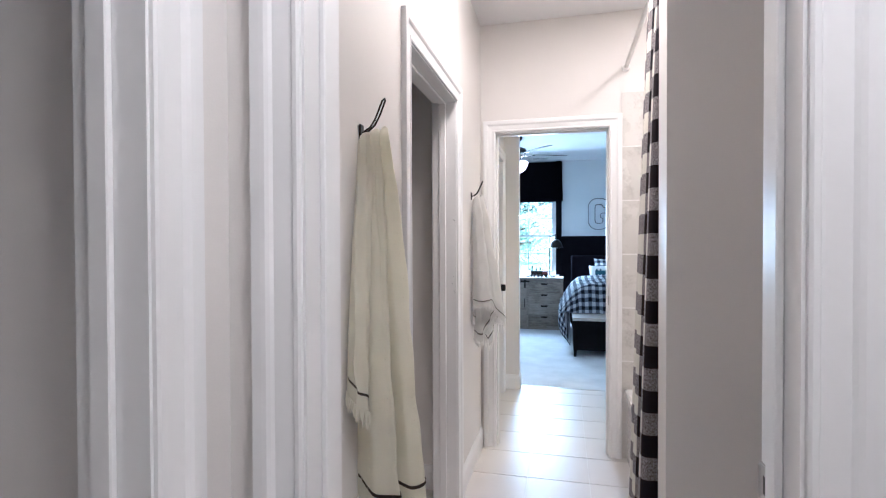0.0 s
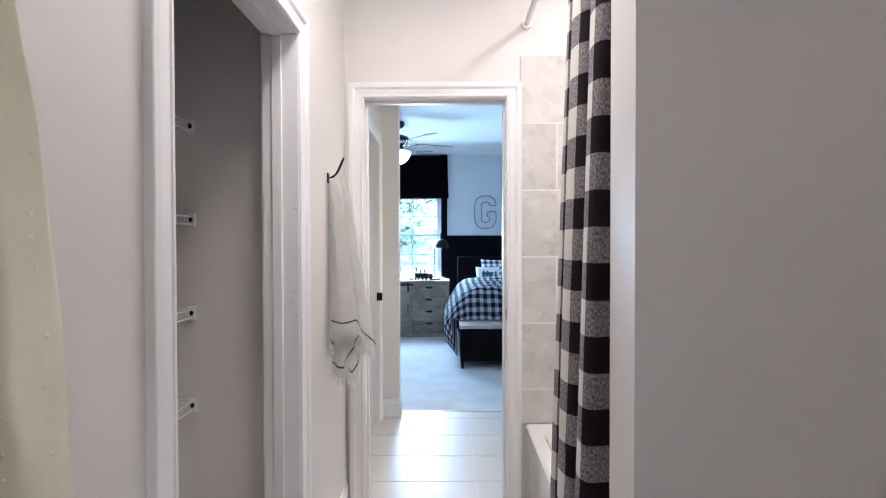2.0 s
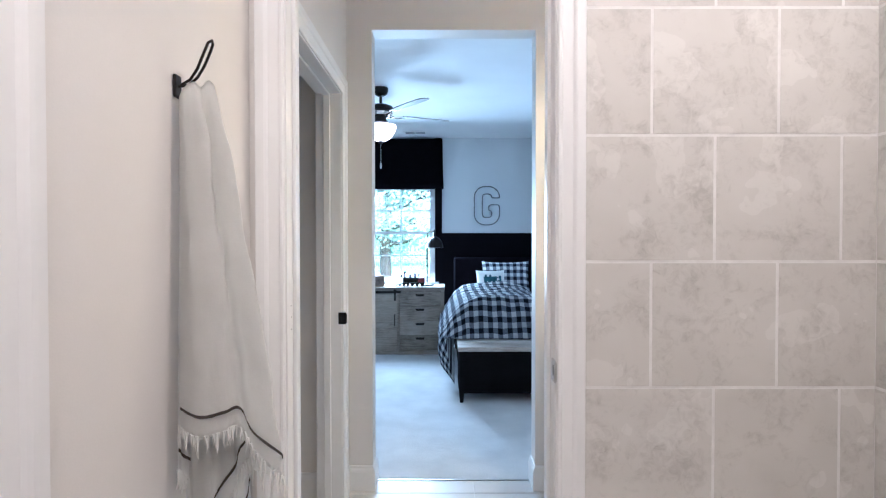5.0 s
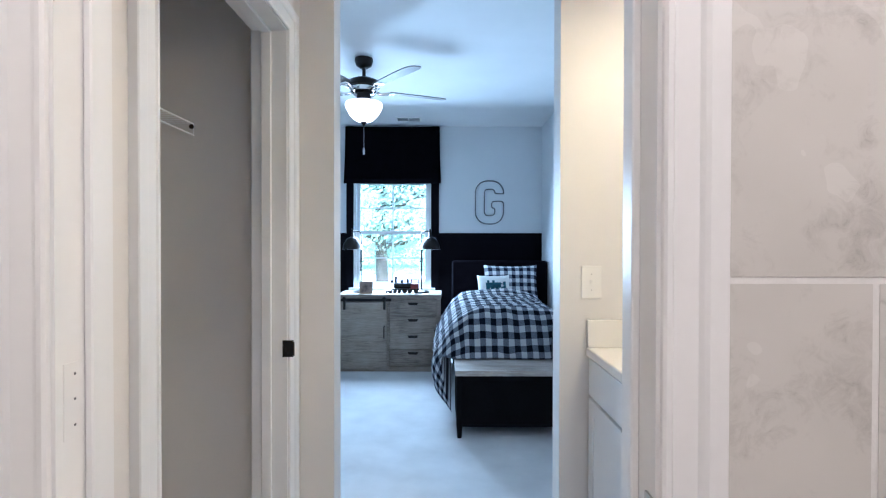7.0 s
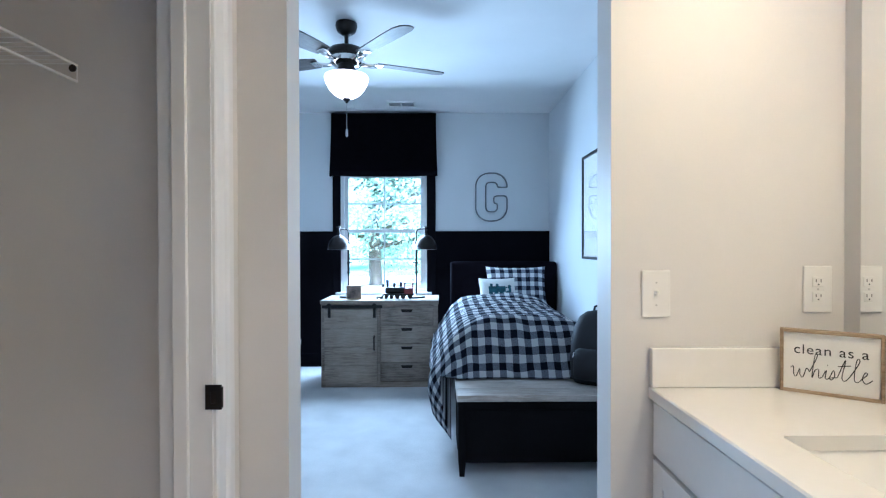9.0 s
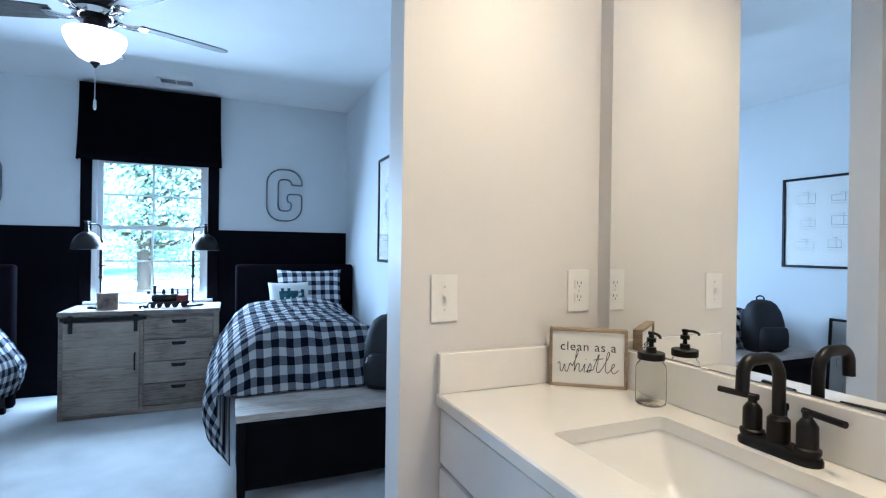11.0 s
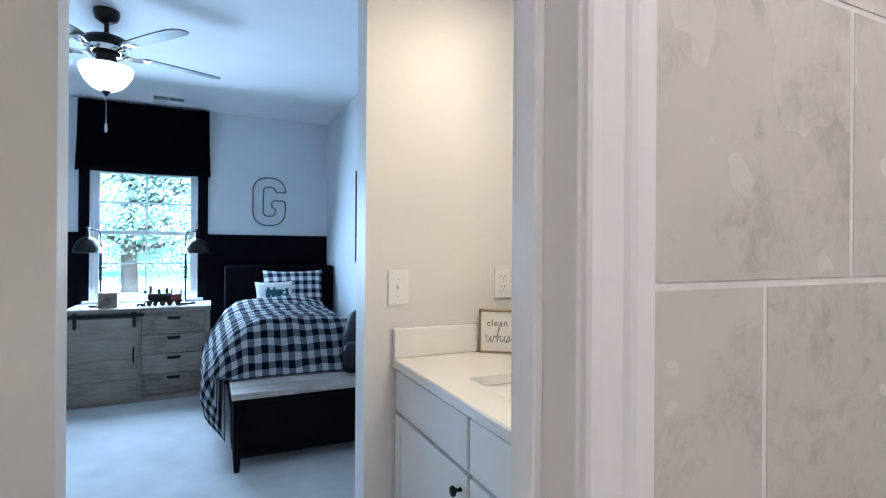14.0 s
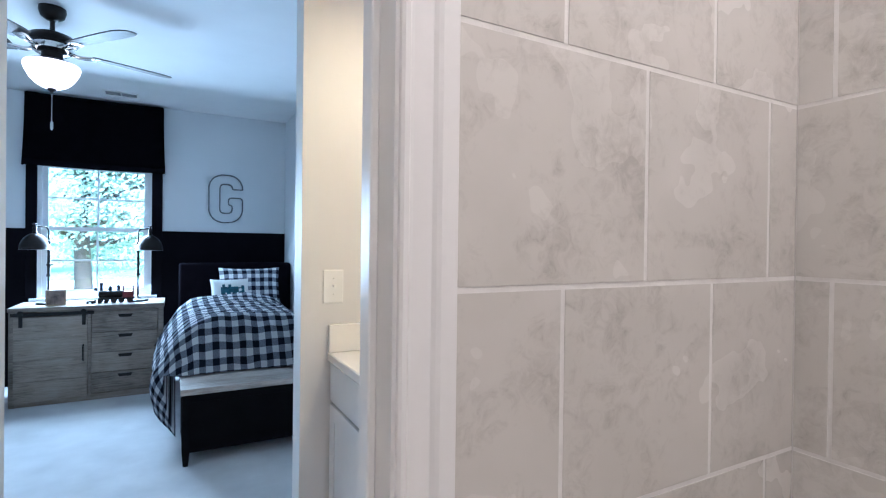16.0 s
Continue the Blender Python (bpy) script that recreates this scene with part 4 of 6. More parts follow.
SX, SY = (1.447 - 1.278), (4.788 - 4.908)
SIGN_W, SIGN_H = math.hypot(SX, SY), 0.161
sign = thing("counter_sign", "wood-framed white sign with black lettering on the counter", "sign", (1.3625, 4.848, CZ), math.degrees(math.atan2(SY, SX)))
lean = part("panel", box(bmesh.new(), -SIGN_W / 2 + 0.006, SIGN_W / 2 - 0.006, -0.006, 0.012, 0.004, SIGN_H - 0.006), PAPER, sign, "white printed panel")
for nm, r in (("frame_side", (-SIGN_W / 2, -SIGN_W / 2 + 0.008, -0.012, 0.013, 0, SIGN_H)), ("frame_side", (SIGN_W / 2 - 0.008, SIGN_W / 2, -0.012, 0.013, 0, SIGN_H)), ("frame_top", (-SIGN_W / 2 + 0.008, SIGN_W / 2 - 0.008, -0.012, 0.013, SIGN_H - 0.008, SIGN_H)), ("frame_bottom", (-SIGN_W / 2 + 0.008, SIGN_W / 2 - 0.008, -0.012, 0.013, 0, 0.008))):
    part(nm, box(bmesh.new(), *r, bevel=0.001, seg=1), OAK, sign, "light oak frame")
lettering("clean as a", 0.034, pose(0.0, -0.0066, 0.110, 90, 0, 0), sign, INK, 0, 1.12)
WHISTLE = (
    [(0.00, 0.42), (0.10, 0.50), (0.12, 0.10), (0.22, 0.02), (0.36, 0.40), (0.38, 0.08), (0.50, 0.02), (0.64, 0.46), (0.76, 0.30)],
    [(0.76, 0.30), (1.02, 0.95), (1.06, 1.18), (0.98, 1.15), (0.90, 0.55), (0.86, 0.02), (0.98, 0.40), (1.12, 0.44), (1.12, 0.06), (1.26, 0.10)],
    [(1.26, 0.10), (1.42, 0.46), (1.38, 0.08), (1.52, 0.08), (1.70, 0.50), (1.74, 0.20), (1.62, 0.02), (1.56, 0.10), (1.84, 0.16)],
    [(1.84, 0.16), (2.16, 1.05), (2.02, 0.20), (2.14, 0.04), (2.34, 0.30)],
    [(1.86, 0.70), (2.36, 0.80)],
    [(2.34, 0.30), (2.66, 0.95), (2.66, 1.16), (2.56, 1.02), (2.48, 0.20), (2.60, 0.04), (2.76, 0.22), (2.96, 0.46), (2.88, 0.54), (2.78, 0.22), (2.92, 0.02), (3.16, 0.22)],
    [(1.46, 0.70), (1.48, 0.73)],
)
script_word(WHISTLE, 0.051, pose(-0.080, -0.0066, 0.040, 90, 0, 0), sign, INK)

mir = thing("wall_mirror", "large frameless wall mirror above the vanity", "mirror")
part("glass", box(bmesh.new(), XM - 0.007, XM - 0.0015, 3.800, 4.880, 1.021, 2.045), MIRROR, mir)
for y, z in ((4.55, 2.045), (4.0, 2.045), (4.55, 1.0175), (4.0, 1.0175)):
    part("clip", box(bmesh.new(), XM - 0.010, XM - 0.0015, y, y + 0.02, z, z + 0.0035, bevel=0.001, seg=1), PLASTIC, mir, "clear plastic mirror clip")


def plate(name, label, category, x, z, parts_of):
    th = thing(name, label, category, (x, Y3, z))
    part("cover_plate", box(bmesh.new(), -0.0385, 0.0385, -0.006, -0.0002, -0.0625, 0.0625, bevel=0.003), PLASTIC, th)
    parts_of(th)
    return th


def switch_bits(th):
    part("slot", box(bmesh.new(), -0.006, 0.006, -0.0075, -0.005, -0.013, 0.013), PLASTIC, th)
    part("toggle", box(bmesh.new(), -0.004, 0.004, -0.018, -0.006, -0.002, 0.008, bevel=0.001, seg=1), PLASTIC, th)
    for z in (-0.030, 0.030):
        part("screw", tube(bmesh.new(), [(0, -0.0062, z), (0, -0.0068, z)], 0.0028, 10), STEEL, th)


def outlet_bits(th):
    for z in (-0.020, 0.020):
        s = part("socket", box(bmesh.new(), -0.016, 0.016, -0.0080, -0.005, z - 0.0135, z + 0.0135, bevel=0.002), PLASTIC, th)
        # openings are dark pieces on the face, their inner shade given as colour
        for x in (-0.0065, 0.0065):
            part("slot", box(bmesh.new(), x - 0.0011, x + 0.0011, -0.0084, -0.0078, z - 0.001, z + 0.007), INK, s)
        part("ground_hole", tube(bmesh.new(), [(0, -0.0084, z - 0.007), (0, -0.0078, z - 0.007)], 0.0022, 10), INK, s)
    part("screw", tube(bmesh.new(), [(0, -0.0062, 0), (0, -0.0068, 0)], 0.0028, 10), STEEL, th)


plate("light_switch", "white toggle light switch on the wing wall", "light switch", 0.965, 1.159, switch_bits)
plate("power_outlet", "white duplex outlet above the counter", "outlet", 1.397, 1.170, outlet_bits)

ring = thing("towel_ring", "square matte black towel ring beside the doorway", "towel ring", (0.0, Y2B, 0.0))
RX, RY, RZ = 0.790, 3.836, 1.308
TRX0, TRX1, TRZ0, TRZ1, TRY = RX, RX + 0.165, RZ, RZ + 0.165, RY - Y2B
for nm, r in (("ring_side", (TRX0, TRX0 + 0.006, TRY - 0.003, TRY + 0.003, TRZ0, TRZ1)), ("ring_side", (TRX1 - 0.006, TRX1, TRY - 0.003, TRY + 0.003, TRZ0, TRZ1)), ("ring_bottom", (TRX0 + 0.006, TRX1 - 0.006, TRY - 0.003, TRY + 0.003, TRZ0, TRZ0 + 0.006)), ("ring_top", (TRX0 + 0.006, TRX1 - 0.006, TRY - 0.003, TRY + 0.003, TRZ1 - 0.006, TRZ1))):
    part(nm, box(bmesh.new(), *r, bevel=0.0015, seg=1), BLACKMETAL, ring)
part("wall_plate", box(bmesh.new(), TRX0 + 0.058, TRX0 + 0.106, 0.0005, 0.010, TRZ1 - 0.028, TRZ1 + 0.020, bevel=0.002), BLACKMETAL, ring)
part("post", box(bmesh.new(), TRX0 + 0.072, TRX0 + 0.092, 0.010, TRY - 0.003, TRZ1 - 0.014, TRZ1 + 0.006, bevel=0.002), BLACKMETAL, ring)

vl = thing("vanity_light", "black bar vanity light with frosted glass shades", "wall lamp", (XM, 4.34, 2.22))
part("back_plate", box(bmesh.new(), -0.02, -0.001, -0.25, 0.25, -0.03, 0.03, bevel=0.004), BLACKMETAL, vl)
for dy in (-0.18, 0.0, 0.18):
    part("arm", tube(bmesh.new(), [(-0.02, dy, 0), (-0.09, dy, 0), (-0.10, dy, -0.02)], 0.007, 10), BLACKMETAL, vl, smooth=50)
    part("shade", turned(bmesh.new(), [(0.02, -0.02), (0.045, -0.05), (0.05, -0.12), (0.047, -0.12), (0.042, -0.052), (0.018, -0.024)], 24, (-0.10, dy, 0)), GLASSBOWL, vl, "lit frosted glass shade", 50)

# ---- bedroom ----
WAIN = 1.432
wn_ = tagged(new("trim_wainscot"), "black painted wainscot on the window wall", "", "", "structure")
for a, b in ((XBL, -0.742), (0.343, XBR)):
    part("panel", boxes((a, b, YB - 0.010, YB - 0.0005, 0.14, WAIN - 0.020)), NAVY, wn_)
    part("cap", box(bmesh.new(), a, b, YB - 0.018, YB - 0.0005, WAIN - 0.020, WAIN, bevel=0.003), NAVY, wn_)
    part("base", box(bmesh.new(), a, b, YB - 0.016, YB - 0.0005, 0.001, 0.14, bevel=0.003), NAVY, wn_)
part("panel", boxes((-0.742, 0.343, YB - 0.010, YB - 0.0005, 0.001, WZ0 - 0.06)), NAVY, wn_)
part("window_surround", box(bmesh.new(), -0.742, WX0, YB - 0.020, YB - 0.0005, WZ0 - 0.06, CEIL_R - 0.002, bevel=0.002), NAVY, wn_)
part("window_surround", box(bmesh.new(), WX1, 0.343, YB - 0.020, YB - 0.0005, WZ0 - 0.06, CEIL_R - 0.002, bevel=0.002), NAVY, wn_)

win = tagged(new("window_1"), "white double-hung window with grilles and bright daylight", "", "", "structure")
fy0, fy1 = YB + 0.02, YB + 0.11
for r in ((WX0, WX0 + 0.030, fy0, fy1, WZ0, WZ1), (WX1 - 0.030, WX1, fy0, fy1, WZ0, WZ1), (WX0 + 0.03, WX1 - 0.03, fy0, fy1, WZ1 - 0.03, WZ1), (WX0 + 0.03, WX1 - 0.03, fy0, fy1, WZ0, WZ0 + 0.03)):
    part("frame", box(bmesh.new(), *r, bevel=0.003), TRIM, win)
part("window_sill", box(bmesh.new(), WX0 - 0.05, WX1 + 0.05, YB - 0.05, YB + 0.02, WZ0 - 0.025, WZ0, bevel=0.004), TRIM, win)
ga, gb, MID = WX0 + 0.03, WX1 - 0.03, 1.430
for y, z0, z1 in ((fy0 + 0.052, MID - 0.012, WZ1 - 0.03), (fy0 + 0.012, WZ0 + 0.03, MID + 0.022)):
    sash = part("sash", boxes((ga, ga + 0.038, y, y + 0.035, z0, z1), (gb - 0.038, gb, y, y + 0.035, z0, z1), (ga + 0.038, gb - 0.038, y, y + 0.035, z0, z0 + 0.036), (ga + 0.038, gb - 0.038, y, y + 0.035, z1 - 0.034, z1)), TRIM, win)
    cx, cz = (ga + gb) / 2, (z0 + z1) / 2
    part("muntin", boxes((cx - 0.008, cx + 0.008, y + 0.012, y + 0.024, z0 + 0.036, z1 - 0.034)), TRIM, sash)
    part("muntin", boxes((ga + 0.038, gb - 0.038, y + 0.0125, y + 0.0235, cz - 0.008, cz + 0.008)), TRIM, sash)
    pane = part("pane", boxes((ga + 0.038, gb - 0.038, y + 0.016, y + 0.020, z0 + 0.036, z1 - 0.034)), CLEARGLASS, sash)
    pane.visible_shadow = False
part("sash_lock", box(bmesh.new(), cx - 0.03, cx + 0.03, fy0 + 0.006, fy0 + 0.03, MID + 0.022, MID + 0.034, bevel=0.003), PLASTIC, win)

val = thing("window_valance", "black fabric roman valance hung above the window", "valance")
grid = []
for j in range(15):
    v = j / 14
    z = 2.655 - 0.655 * v
    row = []
    for i in range(33):
        u = i / 32
        flare = 0.016 * v ** 2
        x = -0.738 - flare + (1.088 + 2 * flare) * u
        y = 8.80 - 0.018 * v + 0.003 * math.sin(9 * u + 3 * v) * v - (0.006 if 0.93 < v < 0.99 else 0)
        row.append((x, y, z - 0.006 * math.sin(3.1 * u) * v, u, v))
    grid.append(row)
part("front", smooth_surface(bmesh.new(), grid, 0.006), VALANCE, val)
for s, x0, x1 in ((0, -0.738, -0.756), (1, 0.350, 0.368)):
    grid = [[(x0 + (x1 - x0) * (j / 8) ** 2 * 0.9, 8.80 - 0.018 * j / 8 + (YB - 8.80 - 0.02) * i / 4, 2.655 - 0.655 * j / 8) for i in range(5)] for j in range(9)]
    part("return", smooth_surface(bmesh.new(), grid, 0.004), VALANCE, val)
part("head_board", boxes((-0.734, 0.346, 8.806, YB - 0.022, 2.640, 2.654)), NAVY, val)
part("lower_fold", box(bmesh.new(), -0.750, 0.362, 8.772, 8.790, 2.008, 2.052, bevel=0.006), VALANCE, val)

# dresser
DX0, DX1, DY0, DY1, DZ = -0.692, 0.376, 8.110, 8.570, 0.788
dr = thing("dresser", "weathered grey wood dresser with a sliding barn door", "dresser")
part("carcass", boxes((DX0 + 0.012, DX1 - 0.012, DY0 + 0.022, DY1, 0.02, DZ - 0.032)), GREYWOOD, dr)
part("top", box(bmesh.new(), DX0, DX1, DY0 - 0.012, DY1 + 0.01, DZ - 0.032, DZ, bevel=0.003), GREYWOOD, dr)
for x in (DX0 + 0.006, DX1 - 0.046):
    part("stile", box(bmesh.new(), x, x + 0.04, DY0 + 0.004, DY0 + 0.0215, 0.0, DZ - 0.033, bevel=0.002, seg=1), GREYWOOD, dr)
part("stile", box(bmesh.new(), -0.191, -0.154, DY0 + 0.006, DY0 + 0.0215, 0.04, 0.740, bevel=0.002, seg=1), GREYWOOD, dr)
part("plinth", box(bmesh.new(), DX0 + 0.046, DX1 - 0.046, DY0 + 0.008, DY0 + 0.0215, 0.0, 0.05, bevel=0.002, seg=1), GREYWOOD, dr)
part("upper_rail", box(bmesh.new(), DX0 + 0.046, DX1 - 0.046, DY0 + 0.008, DY0 + 0.0215, 0.728, DZ - 0.033, bevel=0.002, seg=1), GREYWOOD, dr)
for k in range(4):
    z1 = 0.726 - 0.168 * k
    d = part("drawer", box(bmesh.new(), -0.150, 0.326, DY0 + 0.002, DY0 + 0.021, z1 - 0.162, z1, bevel=0.002, seg=1), GREYWOOD, dr)
    bm = loft(bmesh.new(), [[(x, DY0 + 0.002 - 0.0005, z) for x, z in ((0.036, z1 - 0.020), (0.140, z1 - 0.020), (0.126, z1 - 0.046), (0.050, z1 - 0.046))], [(x, DY0 - 0.012, z) for x, z in ((0.034, z1 - 0.018), (0.142, z1 - 0.018), (0.130, z1 - 0.044), (0.046, z1 - 0.044))]], True, True)
    part("cup_pull", bm, BLACKMETAL, d, "dark metal cup pull")
door = part("barn_door", boxes((DX0 + 0.040, -0.176, DY0 - 0.014, DY0 + 0.003, 0.035, 0.710)), GREYWOOD, dr, "sliding plank barn door")
for k in range(4):
    part("plank", box(bmesh.new(), DX0 + 0.040, -0.176, DY0 - 0.019, DY0 - 0.0142, 0.036 + 0.1685 * k, 0.036 + 0.1685 * (k + 1) - 0.003, bevel=0.0015, seg=1), GREYWOOD, door)
part("rail_bar", box(bmesh.new(), DX0 + 0.02, -0.131, DY0 - 0.022, DY0 - 0.0165, 0.720, 0.746, bevel=0.001, seg=1), BLACKMETAL, dr)
for x in (DX0 + 0.085, -0.201):
    hg = part("hanger", box(bmesh.new(), x - 0.012, x + 0.012, DY0 - 0.030, DY0 - 0.0195, 0.635, 0.754, bevel=0.002, seg=1), BLACKMETAL, dr)
    part("wheel", tube(bmesh.new(), [(x, DY0 - 0.036, 0.746), (x, DY0 - 0.0305, 0.746)], 0.020, 16), BLACKMETAL, hg)
part("door_pull", tube(bmesh.new(), [(-0.204, DY0 - 0.019, 0.470), (-0.204, DY0 - 0.040, 0.460), (-0.204, DY0 - 0.040, 0.350), (-0.204, DY0 - 0.019, 0.340)], 0.006, 8), BLACKMETAL, dr)


def desk_lamp(at, side, label):
    """A pharmacy lamp: pole, arm and dome; side is the way the dome hangs."""
    th = thing("table_lamp", label, "lamp", at, 0, "pair of lamps on the dresser")
    part("base", turned(bmesh.new(), [(0.085, 0.0), (0.087, 0.006), (0.080, 0.014), (0.030, 0.020), (0.014, 0.034), (0.004, 0.036)], 28), BRONZE, th, smooth=40)
    part("pole", tube(bmesh.new(), [(0, 0, 0.02), (0, 0, 0.36)], 0.0075, 10), BRONZE, th)
    part("slide_tube", tube(bmesh.new(), [(0, 0, 0.24), (0, 0, 0.52)], 0.011, 12), BRONZE, th)
    for z in (0.24, 0.33, 0.52):
        part("collar", turned(bmesh.new(), [(0.011, -0.012), (0.0155, -0.008), (0.0155, 0.008), (0.011, 0.012)], 14, (0, 0, z)), BRONZE, th, smooth=40)
    part("knob", tube(bmesh.new(), [(0.01, 0, 0.33), (-side * 0.035, -0.01, 0.335)], 0.005, 8), BRONZE, th)
    part("arm", tube(bmesh.new(), [(0, 0, 0.50), (0, 0, 0.605)] + [(side * 0.03 * (1 - math.cos(radians(a))), 0, 0.605 + 0.045 * math.sin(radians(a))) for a in range(15, 91, 15)] + [(side * 0.075, 0, 0.652), (side * 0.105, 0, 0.648)], 0.0065, 10), BRONZE, th, smooth=50)
    hub = (side * 0.092, -0.01)
    part("swivel", turned(bmesh.new(), [(0.008, 0.575), (0.016, 0.580), (0.018, 0.60), (0.012, 0.615), (0.014, 0.63), (0.008, 0.665), (0.020, 0.668), (0.020, 0.674), (0.006, 0.676)], 16, (hub[0], hub[1], 0)), BRONZE, th, smooth=40)
    prof = [(0.018, 0.592), (0.046, 0.580), (0.070, 0.558), (0.090, 0.526), (0.101, 0.492), (0.104, 0.462), (0.108, 0.458)]
    sh = part("shade", loft(bmesh.new(), [[(hub[0] + r * math.cos(2 * math.pi * k / 32), hub[1] + r * math.sin(2 * math.pi * k / 32), z) for k in range(32)] for r, z in prof], False, True), BRONZE, th, "dark bronze dome shade", 50)
    part("inner_shade", loft(bmesh.new(), [[(hub[0] + r * math.cos(2 * math.pi * k / 32), hub[1] + r * math.sin(2 * math.pi * k / 32), z) for k in range(32)] for r, z in [(q - 0.003, w - 0.002) for q, w in prof]], False, True), SHADEIN, sh, "white enamel lining", 50)
    part("bulb", turned(bmesh.new(), [(0.008, 0.55), (0.012, 0.53), (0.026, 0.50), (0.024, 0.482), (0.004, 0.472)], 16, (hub[0], hub[1], 0)), PLASTIC, th, "white unlit bulb", 60)
    return th


desk_lamp((0.163, 8.36, DZ), 1, "dark bronze pharmacy lamp with a dome shade")
desk_lamp((-0.480, 8.36, DZ), -1, "dark bronze dome lamp beside a small box")

tr = thing("model_train", "dark toy steam locomotive on the dresser", "toy train", (-0.022, 8.27, DZ))
tr.matrix_world = pose(-0.022, 8.27, DZ) @ Matrix.Scale(1.17, 4)
part("chassis", box(bmesh.new(), -0.10, 0.145, -0.028, 0.028, 0.026, 0.040, bevel=0.002, seg=1), BRONZE, tr)
part("boiler", tube(bmesh.new(), [(-0.085, 0, 0.066), (-0.078, 0, 0.066), (0.068, 0, 0.066)], [0.022, 0.027, 0.027], 20), BRONZE, tr, smooth=50)
part("cab", boxes((0.066, 0.136, -0.032, 0.032, 0.040, 0.084)), RED, tr, "dark red cab")
for x, y in ((0.070, -0.029), (0.132, -0.029), (0.070, 0.029), (0.132, 0.029)):
    part("cab_post", boxes((x - 0.003, x + 0.003, y - 0.003, y + 0.003, 0.084, 0.122)), RED, tr)
part("cab_roof", box(bmesh.new(), 0.058, 0.150, -0.038, 0.038, 0.122, 0.129, bevel=0.003), BRONZE, tr)
part("chimney", turned(bmesh.new(), [(0.009, 0.090), (0.009, 0.13), (0.014, 0.142), (0.012, 0.150)], 16, (-0.068, 0, 0)), BRONZE, tr, smooth=40)
part("steam_dome", turned(bmesh.new(), [(0.011, 0.090), (0.011, 0.112), (0.008, 0.122), (0.003, 0.126)], 16, (-0.014, 0, 0)), BRONZE, tr, smooth=40)
part("sand_dome", turned(bmesh.new(), [(0.010, 0.090), (0.010, 0.120), (0.012, 0.126), (0.003, 0.134)], 16, (0.038, 0, 0)), BRONZE, tr, smooth=40)
part("headlamp", box(bmesh.new(), -0.112, -0.092, -0.010, 0.010, 0.092, 0.116, bevel=0.003), BRONZE, tr)
part("cowcatcher", loft(bmesh.new(), [[(-0.10, -0.028, 0.03), (-0.10, 0.028, 0.03), (-0.10, 0.028, 0.003), (-0.10, -0.028, 0.003)], [(-0.118, -0.010, 0.02), (-0.118, 0.010, 0.02), (-0.135, 0.012, 0.003), (-0.135, -0.012, 0.003)]], True, True), BRONZE, tr)
for x, r in ((-0.075, 0.015), (-0.036, 0.015), (0.012, 0.020), (0.058, 0.020), (0.112, 0.020)):
    for y in (-0.031, 0.024):
        part("wheel", tube(bmesh.new(), [(x, y, r), (x, y + 0.007, r)], r, 18), BRONZE, tr)

kb = thing("photo_block", "small brown printed wooden photo block", "photo block", (-0.405, 8.215, DZ), 6)
part("block", box(bmesh.new(), -0.068, 0.068, -0.022, 0.022, 0.0, 0.128, bevel=0.003), OAK, kb)
part("print", boxes((-0.058, 0.058, -0.0235, -0.0222, 0.010, 0.118)), material("brown_photo_print", (0.20, 0.15, 0.12), 0.5, 0.45, 18, 90, 0.0), kb, "brown photo print")
tc_ = thing("toy_cart", "tiny dark toy rail cart on the dresser", "toy", (-0.175, 8.24, DZ))
part("bed", box(bmesh.new(), -0.028, 0.028, -0.018, 0.018, 0.012, 0.026, bevel=0.002, seg=1), BRONZE, tc_)
for x in (-0.018, 0.018):
    part("axle", tube(bmesh.new(), [(x, -0.022, 0.009), (x, 0.022, 0.009)], 0.009, 12), BRONZE, tc_)

# wire letter outlines
G_OUT = ((0.33, 0.36), (0.33, 0.35), (0.33, 0.40), (0.29, 0.47), (0.22, 0.505), (0.11, 0.505), (0.04, 0.47), (0.0, 0.40), (0.0, 0.25), (0.0, 0.105), (0.04, 0.035), (0.11, 0.0), (0.22, 0.0), (0.29, 0.035), (0.33, 0.105), (0.33, 0.265), (0.19, 0.265), (0.19, 0.185), (0.228, 0.185), (0.228, 0.125), (0.205, 0.098), (0.128, 0.098), (0.105, 0.125), (0.105, 0.38), (0.128, 0.407), (0.205, 0.407), (0.228, 0.38), (0.228, 0.355), (0.33, 0.355))
D_OUT = ((0.0, 0.0), (0.20, 0.0), (0.29, 0.04), (0.33, 0.11), (0.33, 0.395), (0.29, 0.465), (0.20, 0.505), (0.0, 0.505), (0.0, 0.0))


def rounded(outline):
    """Cuts the corners of an outline twice, the more the shorter its sides."""
    pts = [Vector((*p, 0)) for p in outline]
    for cap in (0.020, 0.010):
        out = [pts[0]]
        for a, b in zip(pts, pts[1:]):
            ln = (b - a).length
            if ln > 1e-4:
                k = min(0.25, cap / ln)
                out += [a.lerp(b, k), a.lerp(b, 1 - k)]
        pts = out + [pts[-1]]
    return [(p.x, p.y) for p in pts]


def wire_letter(outline, x, z, label):
    outline = rounded(outline)
    th = thing("wall_letter", label, "wall letter", (x, YB - 0.0005, z), 0, "wire letters on the wall")
    for nm, d in (("front_wire", -0.035), ("back_wire", -0.006)):
        bm = bmesh.new()
        for a, b in zip(outline, outline[1:]):
            if (Vector(a) - Vector(b)).length > 0.0005:
                tube(bm, [(a[0], d, a[1]), (b[0], d, b[1])], 0.0060, 6)
        part(nm, bm, STEELDARK, th)
    bm = bmesh.new()
    for p in outline[::6]:
        tube(bm, [(p[0], -0.035, p[1]), (p[0], -0.001, p[1])], 0.003, 6)
    tagged(part("spacer", bm, STEELDARK, th), kind="stuff")


